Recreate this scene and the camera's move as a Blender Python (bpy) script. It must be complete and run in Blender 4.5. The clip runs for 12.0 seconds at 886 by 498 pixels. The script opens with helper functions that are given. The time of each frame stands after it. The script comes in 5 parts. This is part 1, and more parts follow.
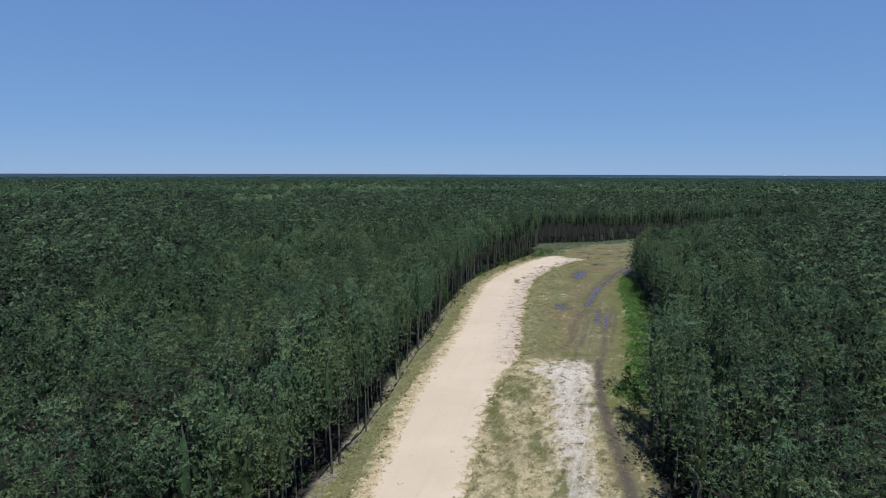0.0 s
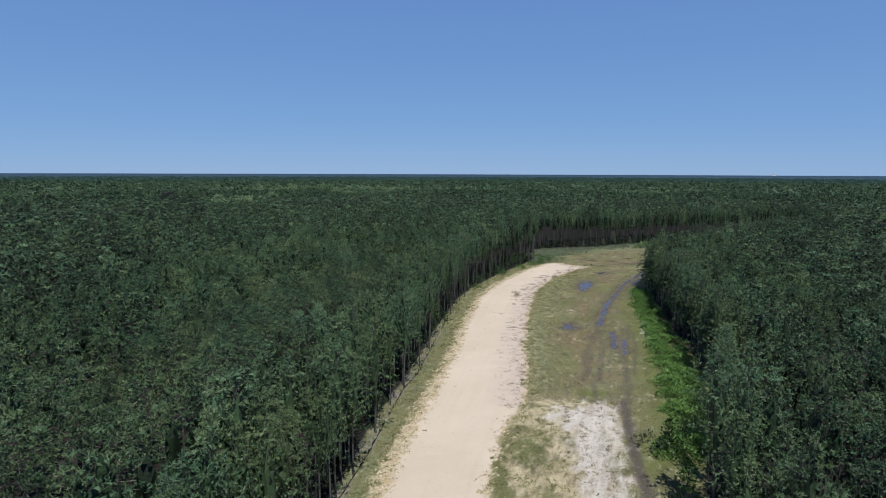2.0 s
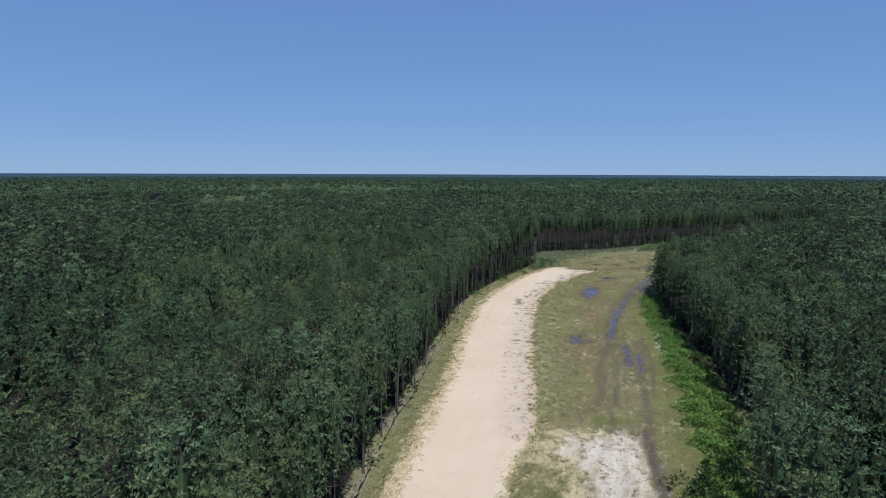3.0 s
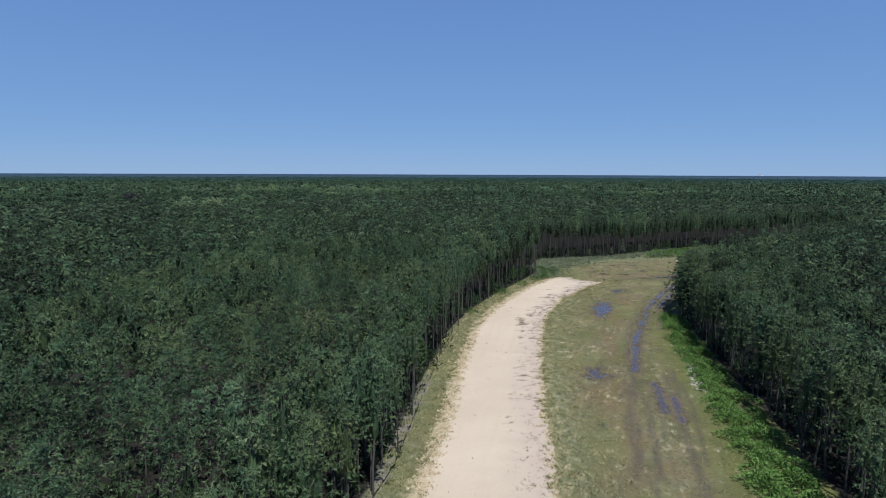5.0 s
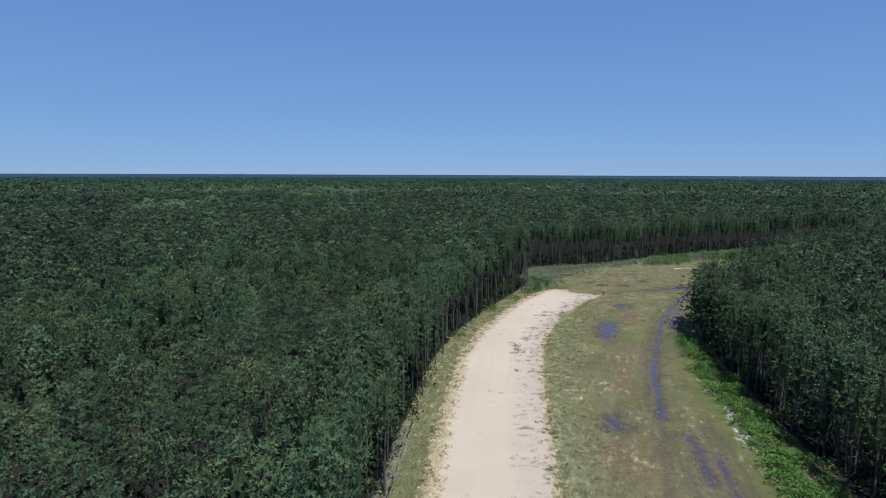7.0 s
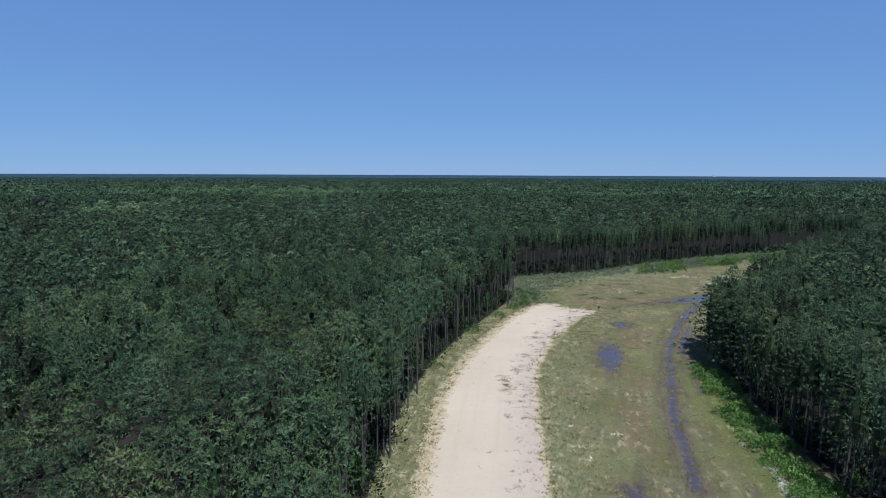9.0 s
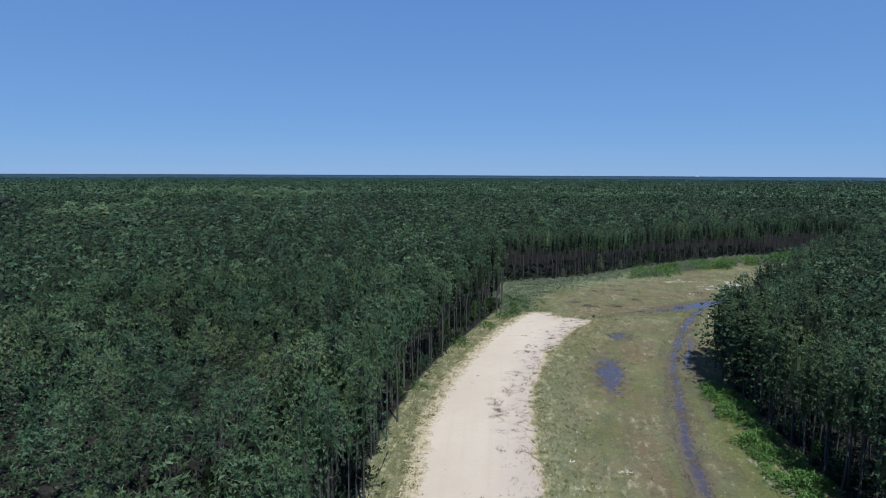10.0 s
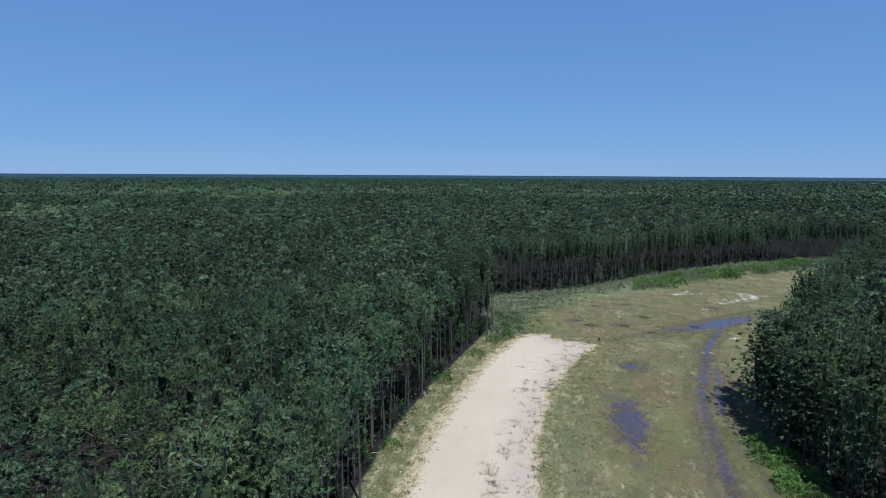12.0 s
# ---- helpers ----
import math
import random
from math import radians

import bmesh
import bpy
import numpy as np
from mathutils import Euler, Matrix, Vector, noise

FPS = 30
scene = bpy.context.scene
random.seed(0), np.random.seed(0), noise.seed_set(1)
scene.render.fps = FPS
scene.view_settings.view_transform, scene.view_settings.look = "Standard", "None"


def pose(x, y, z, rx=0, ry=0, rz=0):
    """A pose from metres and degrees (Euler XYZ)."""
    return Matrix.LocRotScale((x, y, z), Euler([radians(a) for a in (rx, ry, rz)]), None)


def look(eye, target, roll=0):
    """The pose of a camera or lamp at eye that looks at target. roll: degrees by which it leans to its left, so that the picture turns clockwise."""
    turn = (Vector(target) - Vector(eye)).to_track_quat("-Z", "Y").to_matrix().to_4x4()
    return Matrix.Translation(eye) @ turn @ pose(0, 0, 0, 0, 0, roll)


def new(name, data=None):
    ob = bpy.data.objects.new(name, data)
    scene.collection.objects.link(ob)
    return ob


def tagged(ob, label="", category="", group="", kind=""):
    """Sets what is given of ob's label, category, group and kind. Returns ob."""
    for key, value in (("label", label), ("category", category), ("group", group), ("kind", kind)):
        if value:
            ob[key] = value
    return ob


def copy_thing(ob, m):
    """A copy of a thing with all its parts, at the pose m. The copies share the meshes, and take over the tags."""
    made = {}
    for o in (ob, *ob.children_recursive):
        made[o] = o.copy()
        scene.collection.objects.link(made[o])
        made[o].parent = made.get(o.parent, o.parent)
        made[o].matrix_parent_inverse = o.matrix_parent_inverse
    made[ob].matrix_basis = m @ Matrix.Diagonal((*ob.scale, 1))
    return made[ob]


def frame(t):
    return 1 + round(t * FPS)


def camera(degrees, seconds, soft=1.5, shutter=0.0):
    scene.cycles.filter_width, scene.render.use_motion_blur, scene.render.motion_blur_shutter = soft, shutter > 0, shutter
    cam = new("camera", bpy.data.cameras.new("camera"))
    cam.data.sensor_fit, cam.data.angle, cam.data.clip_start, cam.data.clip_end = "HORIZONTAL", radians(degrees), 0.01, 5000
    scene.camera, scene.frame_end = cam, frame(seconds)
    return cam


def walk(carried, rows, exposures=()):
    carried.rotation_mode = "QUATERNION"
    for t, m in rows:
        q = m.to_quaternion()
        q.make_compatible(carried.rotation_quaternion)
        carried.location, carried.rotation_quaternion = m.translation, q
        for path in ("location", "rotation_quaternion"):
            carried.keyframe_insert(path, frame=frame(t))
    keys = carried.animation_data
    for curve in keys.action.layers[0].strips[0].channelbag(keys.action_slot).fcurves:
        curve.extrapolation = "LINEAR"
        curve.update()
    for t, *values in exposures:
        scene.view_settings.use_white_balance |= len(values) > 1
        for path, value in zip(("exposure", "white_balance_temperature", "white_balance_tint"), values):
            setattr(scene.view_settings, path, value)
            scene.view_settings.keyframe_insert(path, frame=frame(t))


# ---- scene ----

cam = camera(72.0, 12.0, soft=0.85)
ROWS = [
    (0.0, 0.000, 0.000, 35.978, 0.000, -7.123, -0.161),
    (0.5, -0.127, 5.415, 36.045, -0.537, -7.126, -0.168),
    (1.0, -0.223, 10.786, 36.032, -0.813, -7.128, -0.175),
    (1.5, -0.200, 16.286, 35.981, -0.849, -7.131, -0.183),
    (2.0, -0.056, 22.005, 35.975, -0.902, -7.134, -0.190),
    (2.5, -0.090, 27.770, 35.957, -1.025, -7.129, -0.194),
    (3.0, -0.078, 33.624, 35.890, -1.214, -7.125, -0.197),
    (5.0, 0.525, 56.613, 35.896, -2.000, -7.107, -0.212),
    (5.5, 0.695, 62.523, 35.826, -2.297, -7.099, -0.214),
    (6.0, 0.758, 68.108, 35.917, -2.758, -7.090, -0.217),
    (6.5, 1.004, 73.452, 35.972, -3.168, -7.081, -0.219),
    (7.0, 1.290, 79.168, 35.992, -3.790, -7.077, -0.223),
    (9.0, 3.556, 100.462, 36.126, -5.776, -7.059, -0.238),
    (9.5, 4.177, 105.997, 36.117, -6.551, -7.055, -0.241),
    (10.0, 4.985, 111.880, 36.073, -7.197, -7.052, -0.252),
    (10.5, 5.898, 117.521, 35.979, -7.900, -7.050, -0.263),
    (11.0, 6.923, 122.932, 36.038, -8.360, -7.047, -0.274),
    (11.5, 7.776, 128.410, 36.074, -8.649, -7.045, -0.285),
    (12.0, 8.704, 133.816, 36.132, -8.551, -7.042, -0.296),
]
walk(cam, [(t, pose(x, y, z, 90 + pitch, roll, yaw)) for t, x, y, z, yaw, pitch, roll in ROWS], exposures=[(0.0, 0.05, 6300, 10), (2.5, 0.05, 6300, 10), (5.5, 0.05, 6200, 10), (9.5, 0.05, 5860, 8), (12.0, 0.05, 5800, 7)])

# ---- world and sun ----
SUN_ELEVATION, SUN_AZIMUTH = 64.0, 169.0  # azimuth clockwise from +Y
world = bpy.data.worlds.new("sky")
scene.world = world
world.use_nodes = True
wn = world.node_tree.nodes
sky = wn.new("ShaderNodeTexSky")
sky.sky_type = "NISHITA"
sky.sun_disc = False
sky.sun_elevation = radians(SUN_ELEVATION)
sky.sun_rotation = radians(SUN_AZIMUTH)
sky.altitude = 1500.0
sky.air_density, sky.dust_density, sky.ozone_density = 1.0, 0.0, 4.0
wn["Background"].inputs["Strength"].default_value = 0.085
even = wn.new("ShaderNodeMix")  # clear summer air: the gradient is mild and stays blue down to the horizon
even.data_type = "RGBA"
even.inputs[0].default_value = 0.80
over = wn.new("ShaderNodeTexCoord")
height = wn.new("ShaderNodeSeparateXYZ")
clear_sky = wn.new("ShaderNodeValToRGB")  # pale at the horizon, deep blue overhead
for k, (at, colour) in enumerate(((0.0, (2.15, 4.15, 7.6)), (0.27, (1.58, 3.12, 6.75)), (1.0, (0.35, 0.8, 2.5)))):
    stop = clear_sky.color_ramp.elements[k] if k < 1 else clear_sky.color_ramp.elements.new(at) if k == 1 else clear_sky.color_ramp.elements[2]
    stop.position, stop.color = at, (*colour, 1)
world.node_tree.links.new(over.outputs["Generated"], height.inputs[0])
world.node_tree.links.new(height.outputs[2], clear_sky.inputs[0])
world.node_tree.links.new(clear_sky.outputs[0], even.inputs[7])
world.node_tree.links.new(sky.outputs["Color"], even.inputs[6])
world.node_tree.links.new(even.outputs[2], wn["Background"].inputs["Color"])

sun_data = bpy.data.lights.new("sun", "SUN")
sun_data.energy, sun_data.angle, sun_data.color = 5.0, radians(0.53), (0.975, 0.955, 0.87)
az, el = radians(SUN_AZIMUTH), radians(SUN_ELEVATION)
toward_sun = Vector((math.sin(az) * math.cos(el), math.cos(az) * math.cos(el), math.sin(el)))
sun = new("sun", sun_data)
sun.matrix_world = look(toward_sun * 300.0, (0, 0, 0))

# ---- materials ----


def material(name, roughness=0.9, specular=0.2):
    """A node material: (material, nodes, links, principled)."""
    m = bpy.data.materials.new(name)
    m.use_nodes = True
    nt = m.node_tree
    p = nt.nodes["Principled BSDF"]
    p.inputs["Roughness"].default_value = roughness
    p.inputs["Specular IOR Level"].default_value = specular
    return m, nt.nodes, nt.links, p


def noise_of(nodes, links, scale, detail=4.0, rough=0.6, stretch=None):
    geo = nodes.new("ShaderNodeNewGeometry")
    n = nodes.new("ShaderNodeTexNoise")
    n.inputs["Scale"].default_value = scale
    n.inputs["Detail"].default_value = detail
    n.inputs["Roughness"].default_value = rough
    if stretch:
        mp = nodes.new("ShaderNodeMapping")
        mp.vector_type = "TEXTURE"
        mp.inputs["Scale"].default_value = tuple(1 / k for k in stretch[0])
        mp.inputs["Rotation"].default_value = (0, 0, -radians(stretch[1]))
        links.new(geo.outputs["Position"], mp.inputs["Vector"])
        links.new(mp.outputs["Vector"], n.inputs["Vector"])
    else:
        links.new(geo.outputs["Position"], n.inputs["Vector"])
    return n.outputs["Fac"]


def ramp(nodes, links, fac, stops):
    r = nodes.new("ShaderNodeValToRGB")
    e = r.color_ramp.elements
    while len(e) < len(stops):
        e.new(0.5)
    for k, (pos, col) in enumerate(stops):
        e[k].position = pos
        e[k].color = (*col, 1) if len(col) == 3 else col
    links.new(fac, r.inputs["Fac"])
    return r.outputs["Color"]


def mix(nodes, links, fac, a, b, blend="MIX"):
    x = nodes.new("ShaderNodeMix")
    x.data_type = "RGBA"
    x.blend_type = blend
    for k, v in ((0, fac), (6, a), (7, b)):
        if isinstance(v, (int, float)):
            x.inputs[k].default_value = v
        elif isinstance(v, tuple):
            x.inputs[k].default_value = (*v, 1)
        else:
            links.new(v, x.inputs[k])
    return x.outputs[2]


def calc(nodes, links, op, a, b=0.0, clamp=False):
    x = nodes.new("ShaderNodeMath")
    x.operation, x.use_clamp = op, clamp
    for k, v in ((0, a), (1, b)):
        if isinstance(v, (int, float)):
            x.inputs[k].default_value = v
        else:
            links.new(v, x.inputs[k])
    return x.outputs[0]


def attribute(nodes, name):
    a = nodes.new("ShaderNodeAttribute")
    a.attribute_name = name
    return a.outputs["Fac"]


def bump(nodes, links, p, height, strength=0.4, distance=0.05):
    b = nodes.new("ShaderNodeBump")
    b.inputs["Strength"].default_value = strength
    b.inputs["Distance"].default_value = distance
    links.new(height, b.inputs["Height"])
    links.new(b.outputs["Normal"], p.inputs["Normal"])


def edge_mask(nodes, links, name, noise_fac, spread, sharp):
    """An attribute from 0 to 1, its border broken up by noise."""
    a = attribute(nodes, name)
    n = calc(nodes, links, "SUBTRACT", noise_fac, 0.5)
    n = calc(nodes, links, "MULTIPLY", n, spread)
    s = calc(nodes, links, "ADD", a, n)
    s = calc(nodes, links, "SUBTRACT", s, 0.5)
    s = calc(nodes, links, "MULTIPLY", s, sharp)
    return calc(nodes, links, "ADD", s, 0.5, clamp=True)


def leaf_material(name, stops, spread=0.5, grain=0.0, grain_scale=5.0, warm=None, gloss=(0.72, 0.18)):
    m, n, l, p = material(name, *gloss)
    geo = n.new("ShaderNodeNewGeometry")
    info = n.new("ShaderNodeObjectInfo")
    isl = calc(n, l, "SUBTRACT", geo.outputs["Random Per Island"], 0.5)
    isl = calc(n, l, "MULTIPLY", isl, spread)
    t = calc(n, l, "ADD", attribute(n, "tint"), isl)
    o = calc(n, l, "SUBTRACT", info.outputs["Random"], 0.5)
    o = calc(n, l, "MULTIPLY", o, 0.25)
    t = calc(n, l, "ADD", t, o)
    if grain:
        f = noise_of(n, l, grain_scale, 5.0, 0.78)
        g = calc(n, l, "SUBTRACT", f, 0.5)
        g = calc(n, l, "MULTIPLY", g, grain)
        t = calc(n, l, "ADD", t, g)
        bump(n, l, p, f, 0.5, 0.3)
    wood = calc(n, l, "GREATER_THAN", attribute(n, "tint"), 2.0)
    t = calc(n, l, "ADD", t, 0.0, clamp=True)
    col = ramp(n, l, t, stops)
    if warm:
        h = noise_of(n, l, 0.11, 3.0, 0.6)
        col = mix(n, l, ramp(n, l, h, [(0.34, (0, 0, 0)), (0.66, (0.9, 0.9, 0.9))]), col, ramp(n, l, t, warm))
        col = mix(n, l, wood, col, (0.115, 0.104, 0.090))
    l.new(col, p.inputs["Base Color"])
    return m


# near-black low ends hold the shade painted into crown middles and brush
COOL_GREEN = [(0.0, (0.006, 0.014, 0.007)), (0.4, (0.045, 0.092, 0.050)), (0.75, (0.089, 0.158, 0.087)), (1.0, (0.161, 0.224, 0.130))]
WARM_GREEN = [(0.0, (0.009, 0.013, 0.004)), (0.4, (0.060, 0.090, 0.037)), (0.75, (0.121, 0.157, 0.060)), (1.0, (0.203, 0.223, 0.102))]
NEEDLES = leaf_material("pine_needles", COOL_GREEN, 0.12, 0.5, 2.2, WARM_GREEN, (0.6, 0.2))
# aerial haze painted into the colour: green turns blue with distance
HAZED = leaf_material("hazed_woods", [(0.0, (0.030, 0.064, 0.046)), (0.35, (0.030, 0.062, 0.055)), (0.7, (0.021, 0.043, 0.060)), (1.0, (0.020, 0.040, 0.066))], 0.15)
LEAVES = leaf_material("shrub_leaves", [(0.0, (0.034, 0.076, 0.017)), (0.5, (0.083, 0.171, 0.040)), (1.0, (0.163, 0.261, 0.078))])
GRASS_BLADES = leaf_material("grass_blades", [(0.0, (0.104, 0.122, 0.049)), (0.5, (0.216, 0.213, 0.098)), (1.0, (0.377, 0.346, 0.194))])
DRY_STEMS = leaf_material("dry_stems", [(0.0, (0.30, 0.26, 0.18)), (0.5, (0.48, 0.44, 0.34)), (1.0, (0.68, 0.64, 0.54))])
TWIGS = leaf_material("grey_twigs", [(0.0, (0.020, 0.020, 0.024)), (0.5, (0.045, 0.044, 0.050)), (1.0, (0.085, 0.082, 0.085))])
DEBRIS = leaf_material("dry_debris", [(0.0, (0.045, 0.038, 0.030)), (0.5, (0.095, 0.080, 0.058)), (1.0, (0.17, 0.15, 0.10))])
CLODS = leaf_material("tan_sand", [(0.0, (0.30, 0.235, 0.145)), (0.5, (0.42, 0.345, 0.235)), (1.0, (0.52, 0.45, 0.34))])
SAGE_LEAVES = leaf_material("grey_green_leaves", [(0.0, (0.075, 0.100, 0.060)), (0.5, (0.130, 0.160, 0.100)), (1.0, (0.230, 0.250, 0.180))])
DARK_CLODS = leaf_material("dark_weeds", [(0.0, (0.075, 0.065, 0.045)), (0.5, (0.150, 0.123, 0.075)), (1.0, (0.240, 0.217, 0.105))])


def bark_material():
    m, n, l, p = material("pine_bark", 0.9, 0.1)
    big = noise_of(n, l, 1.2, 5.0, 0.7, ((1.0, 1.0, 0.25), 0))
    fine = noise_of(n, l, 14.0, 3.0, 0.6, ((1.0, 1.0, 0.3), 0))
    a = ramp(n, l, big, [(0.3, (0.024, 0.023, 0.022)), (0.7, (0.056, 0.053, 0.051))])
    l.new(mix(n, l, fine, a, (0.112, 0.108, 0.104)), p.inputs["Base Color"])
    bump(n, l, p, fine, 0.6, 0.03)
    return m


BARK = bark_material()


def ground_material():
    m, n, l, p = material("clearing_ground", 0.95, 0.08)
    large = noise_of(n, l, 0.035, 4.0, 0.6)
    mid = noise_of(n, l, 0.42, 5.0, 0.65, ((1.0, 0.32, 1.0), 21))
    fine = noise_of(n, l, 2.2, 6.0, 0.7)
    streak = noise_of(n, l, 0.5, 4.0, 0.6, ((1.0, 0.12, 1.0), 18))
    patch = noise_of(n, l, 1.0, 5.0, 0.65, ((1.0, 0.42, 1.0), 21))
    drift = noise_of(n, l, 0.085, 5.0, 0.62)
    dry = ramp(n, l, drift, [(0.30, (0.116, 0.084, 0.054)), (0.42, (0.160, 0.140, 0.086)), (0.50, (0.108, 0.120, 0.070)), (0.60, (0.192, 0.186, 0.084)), (0.70, (0.088, 0.106, 0.052))])
    dry = mix(n, l, ramp(n, l, large, [(0.4, (0, 0, 0)), (0.65, (0.5, 0.5, 0.5))]), dry, (0.140, 0.105, 0.068))
    dry = mix(n, l, ramp(n, l, mid, [(0.42, (0, 0, 0)), (0.62, (0.85, 0.85, 0.85))]), dry, (0.235, 0.205, 0.125))
    dry = mix(n, l, ramp(n, l, streak, [(0.45, (0, 0, 0)), (0.75, (0.45, 0.45, 0.45))]), dry, (0.100, 0.088, 0.045))
    dry = mix(n, l, ramp(n, l, patch, [(0.50, (0, 0, 0)), (0.68, (0.45, 0.45, 0.45))]), dry, (0.092, 0.093, 0.045))
    rust = ramp(n, l, patch, [(0.3, (0.132, 0.090, 0.052)), (0.7, (0.192, 0.146, 0.088))])
    dry = mix(n, l, edge_mask(n, l, "rust", mid, 1.3, 1.5), dry, rust)
    green = ramp(n, l, mid, [(0.3, (0.082, 0.096, 0.034)), (0.7, (0.145, 0.150, 0.060))])
    col = mix(n, l, edge_mask(n, l, "lush", mid, 1.1, 1.6), dry, green)
    sage = ramp(n, l, patch, [(0.3, (0.105, 0.128, 0.068)), (0.7, (0.205, 0.212, 0.128))])
    col = mix(n, l, edge_mask(n, l, "sage", patch, 1.4, 1.6), col, sage)
    sand = ramp(n, l, mid, [(0.3, (0.37, 0.305, 0.19)), (0.7, (0.48, 0.41, 0.285))])
    col = mix(n, l, edge_mask(n, l, "sand", patch, 1.9, 1.9), col, sand)
    white = ramp(n, l, streak, [(0.3, (0.38, 0.335, 0.295)), (0.65, (0.54, 0.488, 0.445))])
    col = mix(n, l, edge_mask(n, l, "white", mix(n, l, 0.5, patch, streak), 2.4, 2.0), col, white)
    mud = ramp(n, l, fine, [(0.3, (0.058, 0.048, 0.044)), (0.7, (0.118, 0.098, 0.084))])
    col = mix(n, l, edge_mask(n, l, "mud", fine, 1.5, 1.6), col, mud)
    # pine litter, its colour taken near black to paint shade under the trees
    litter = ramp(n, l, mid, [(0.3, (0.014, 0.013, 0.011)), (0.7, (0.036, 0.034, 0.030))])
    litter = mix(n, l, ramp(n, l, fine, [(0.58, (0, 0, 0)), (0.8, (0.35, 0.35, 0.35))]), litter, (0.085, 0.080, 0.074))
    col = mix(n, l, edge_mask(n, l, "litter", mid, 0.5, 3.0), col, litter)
    ash = ramp(n, l, fine, [(0.3, (0.120, 0.106, 0.098)), (0.7, (0.270, 0.245, 0.228))])
    col = mix(n, l, edge_mask(n, l, "ash", mid, 1.2, 2.0), col, ash)
    grain = ramp(n, l, fine, [(0.25, (0.70, 0.70, 0.70)), (0.75, (1.20, 1.20, 1.20))])
    l.new(mix(n, l, 1.0, col, grain, "MULTIPLY"), p.inputs["Base Color"])
    bump(n, l, p, fine, 0.8, 0.25)
    return m


GROUND = ground_material()


def road_material():
    m, n, l, p = material("pale_sand", 0.95, 0.08)
    large = noise_of(n, l, 0.06, 4.0, 0.6)
    fine = noise_of(n, l, 1.6, 6.0, 0.7)
    tracks = noise_of(n, l, 0.8, 3.0, 0.5, ((1.0, 0.05, 1.0), 13))
    col = ramp(n, l, large, [(0.3, (0.465, 0.386, 0.308)), (0.7, (0.525, 0.442, 0.360))])
    col = mix(n, l, ramp(n, l, tracks, [(0.5, (0, 0, 0)), (0.8, (0.4, 0.4, 0.4))]), col, (0.43, 0.355, 0.27))
    rim = edge_mask(n, l, "rim", fine, 1.6, 1.6)
    col = mix(n, l, attribute(n, "pink"), col, (0.440, 0.362, 0.305))
    col = mix(n, l, rim, col, (0.36, 0.285, 0.165))
    col = mix(n, l, ramp(n, l, fine, [(0.55, (0, 0, 0)), (0.8, (0.5, 0.5, 0.5))]), col, (0.37, 0.30, 0.225))
    l.new(col, p.inputs["Base Color"])
    bump(n, l, p, fine, 0.35, 0.06)
    return m


SAND = road_material()


def water_material():
    """Shallow still water that thins out into mud and stems."""
    m, n, l, p = material("puddle_water", 0.06, 0.34)
    f = noise_of(n, l, 0.9, 6.0, 0.72)
    deep = edge_mask(n, l, "deep", f, 2.0, 1.9)
    l.new(mix(n, l, deep, (0.115, 0.092, 0.064), (0.066, 0.056, 0.068)), p.inputs["Base Color"])
    l.new(ramp(n, l, deep, [(0.0, (0.75, 0.75, 0.75)), (0.5, (0.3, 0.3, 0.3)), (1.0, (0.06, 0.06, 0.06))]), p.inputs["Roughness"])
    return m


WATER = water_material()


def fabric_material():
    m, n, l, p = material("black_fabric", 0.7, 0.3)
    f = noise_of(n, l, 3.0, 4.0, 0.6)
    l.new(ramp(n, l, f, [(0.3, (0.012, 0.012, 0.013)), (0.7, (0.035, 0.034, 0.033))]), p.inputs["Base Color"])
    return m


FABRIC = fabric_material()

# ---- plan ----
LEFT_EDGE = [(-34, -60), (-26, 0), (-18.5, 45), (-13.8, 75), (-10.7, 94), (-9, 108), (-6.3, 121.8), (-3, 140), (0.2, 160), (5.1, 188.6), (8.8, 201.6), (14, 217), (20, 231.7), (27.5, 246.2), (37.5, 265.9), (42, 276)]
NOOK = [(43, 284), (45, 293), (47, 302), (49, 308)]
FAR_EDGE = [(53, 310), (67.4, 313), (85, 320), (101, 331), (130, 346), (165, 362), (195, 368), (222, 372)]
RIGHT_EDGE = [(10, -60), (18, 0), (22.5, 45), (26, 68), (28.6, 80), (33, 90), (39.6, 101), (47.8, 118), (52, 138), (55.5, 155), (59, 171), (62, 184.5), (68, 208), (82, 224), (98.5, 243), (124, 267), (160, 299), (205, 330), (222, 352)]
CLEARING = LEFT_EDGE + NOOK + FAR_EDGE + RIGHT_EDGE[::-1]

ROAD_LEFT = [(-24, -60), (-18, 0), (-11.6, 45), (-9, 63.8), (-8.1, 70.6), (-7.1, 78.5), (-5.5, 92.9), (-2.5, 108.3), (0.7, 124.2), (4.1, 142.4), (7.6, 165.9), (13, 194.9), (18.5, 212), (22.4, 221.6), (28.7, 234.8), (35, 247), (42.4, 258.5), (46.7, 263.4), (51.5, 263.9)]
ROAD_RIGHT = [(-12, -60), (-6, 0), (-0.5, 45), (2, 63.9), (4.2, 75.3), (6.7, 90.7), (10.3, 106), (14.6, 115.2), (16, 125), (17.5, 132), (18.9, 145.6), (22.1, 162.3), (25.4, 179.6), (28.6, 194), (30.8, 203), (33.8, 212), (41.5, 229), (51, 243.5), (60.2, 254.6), (53.5, 258.8)]
ROAD = ROAD_LEFT + ROAD_RIGHT[::-1]
PATCH = [(12, 45), (13.5, 64), (14.8, 75), (16.5, 92), (18, 103), (17.5, 107), (17, 109), (18.5, 112), (19.5, 113.2), (22, 112.5), (26.5, 115), (29, 113.2), (27.0, 105), (24, 92), (22, 85), (19.6, 75), (17.8, 64), (17, 45)]
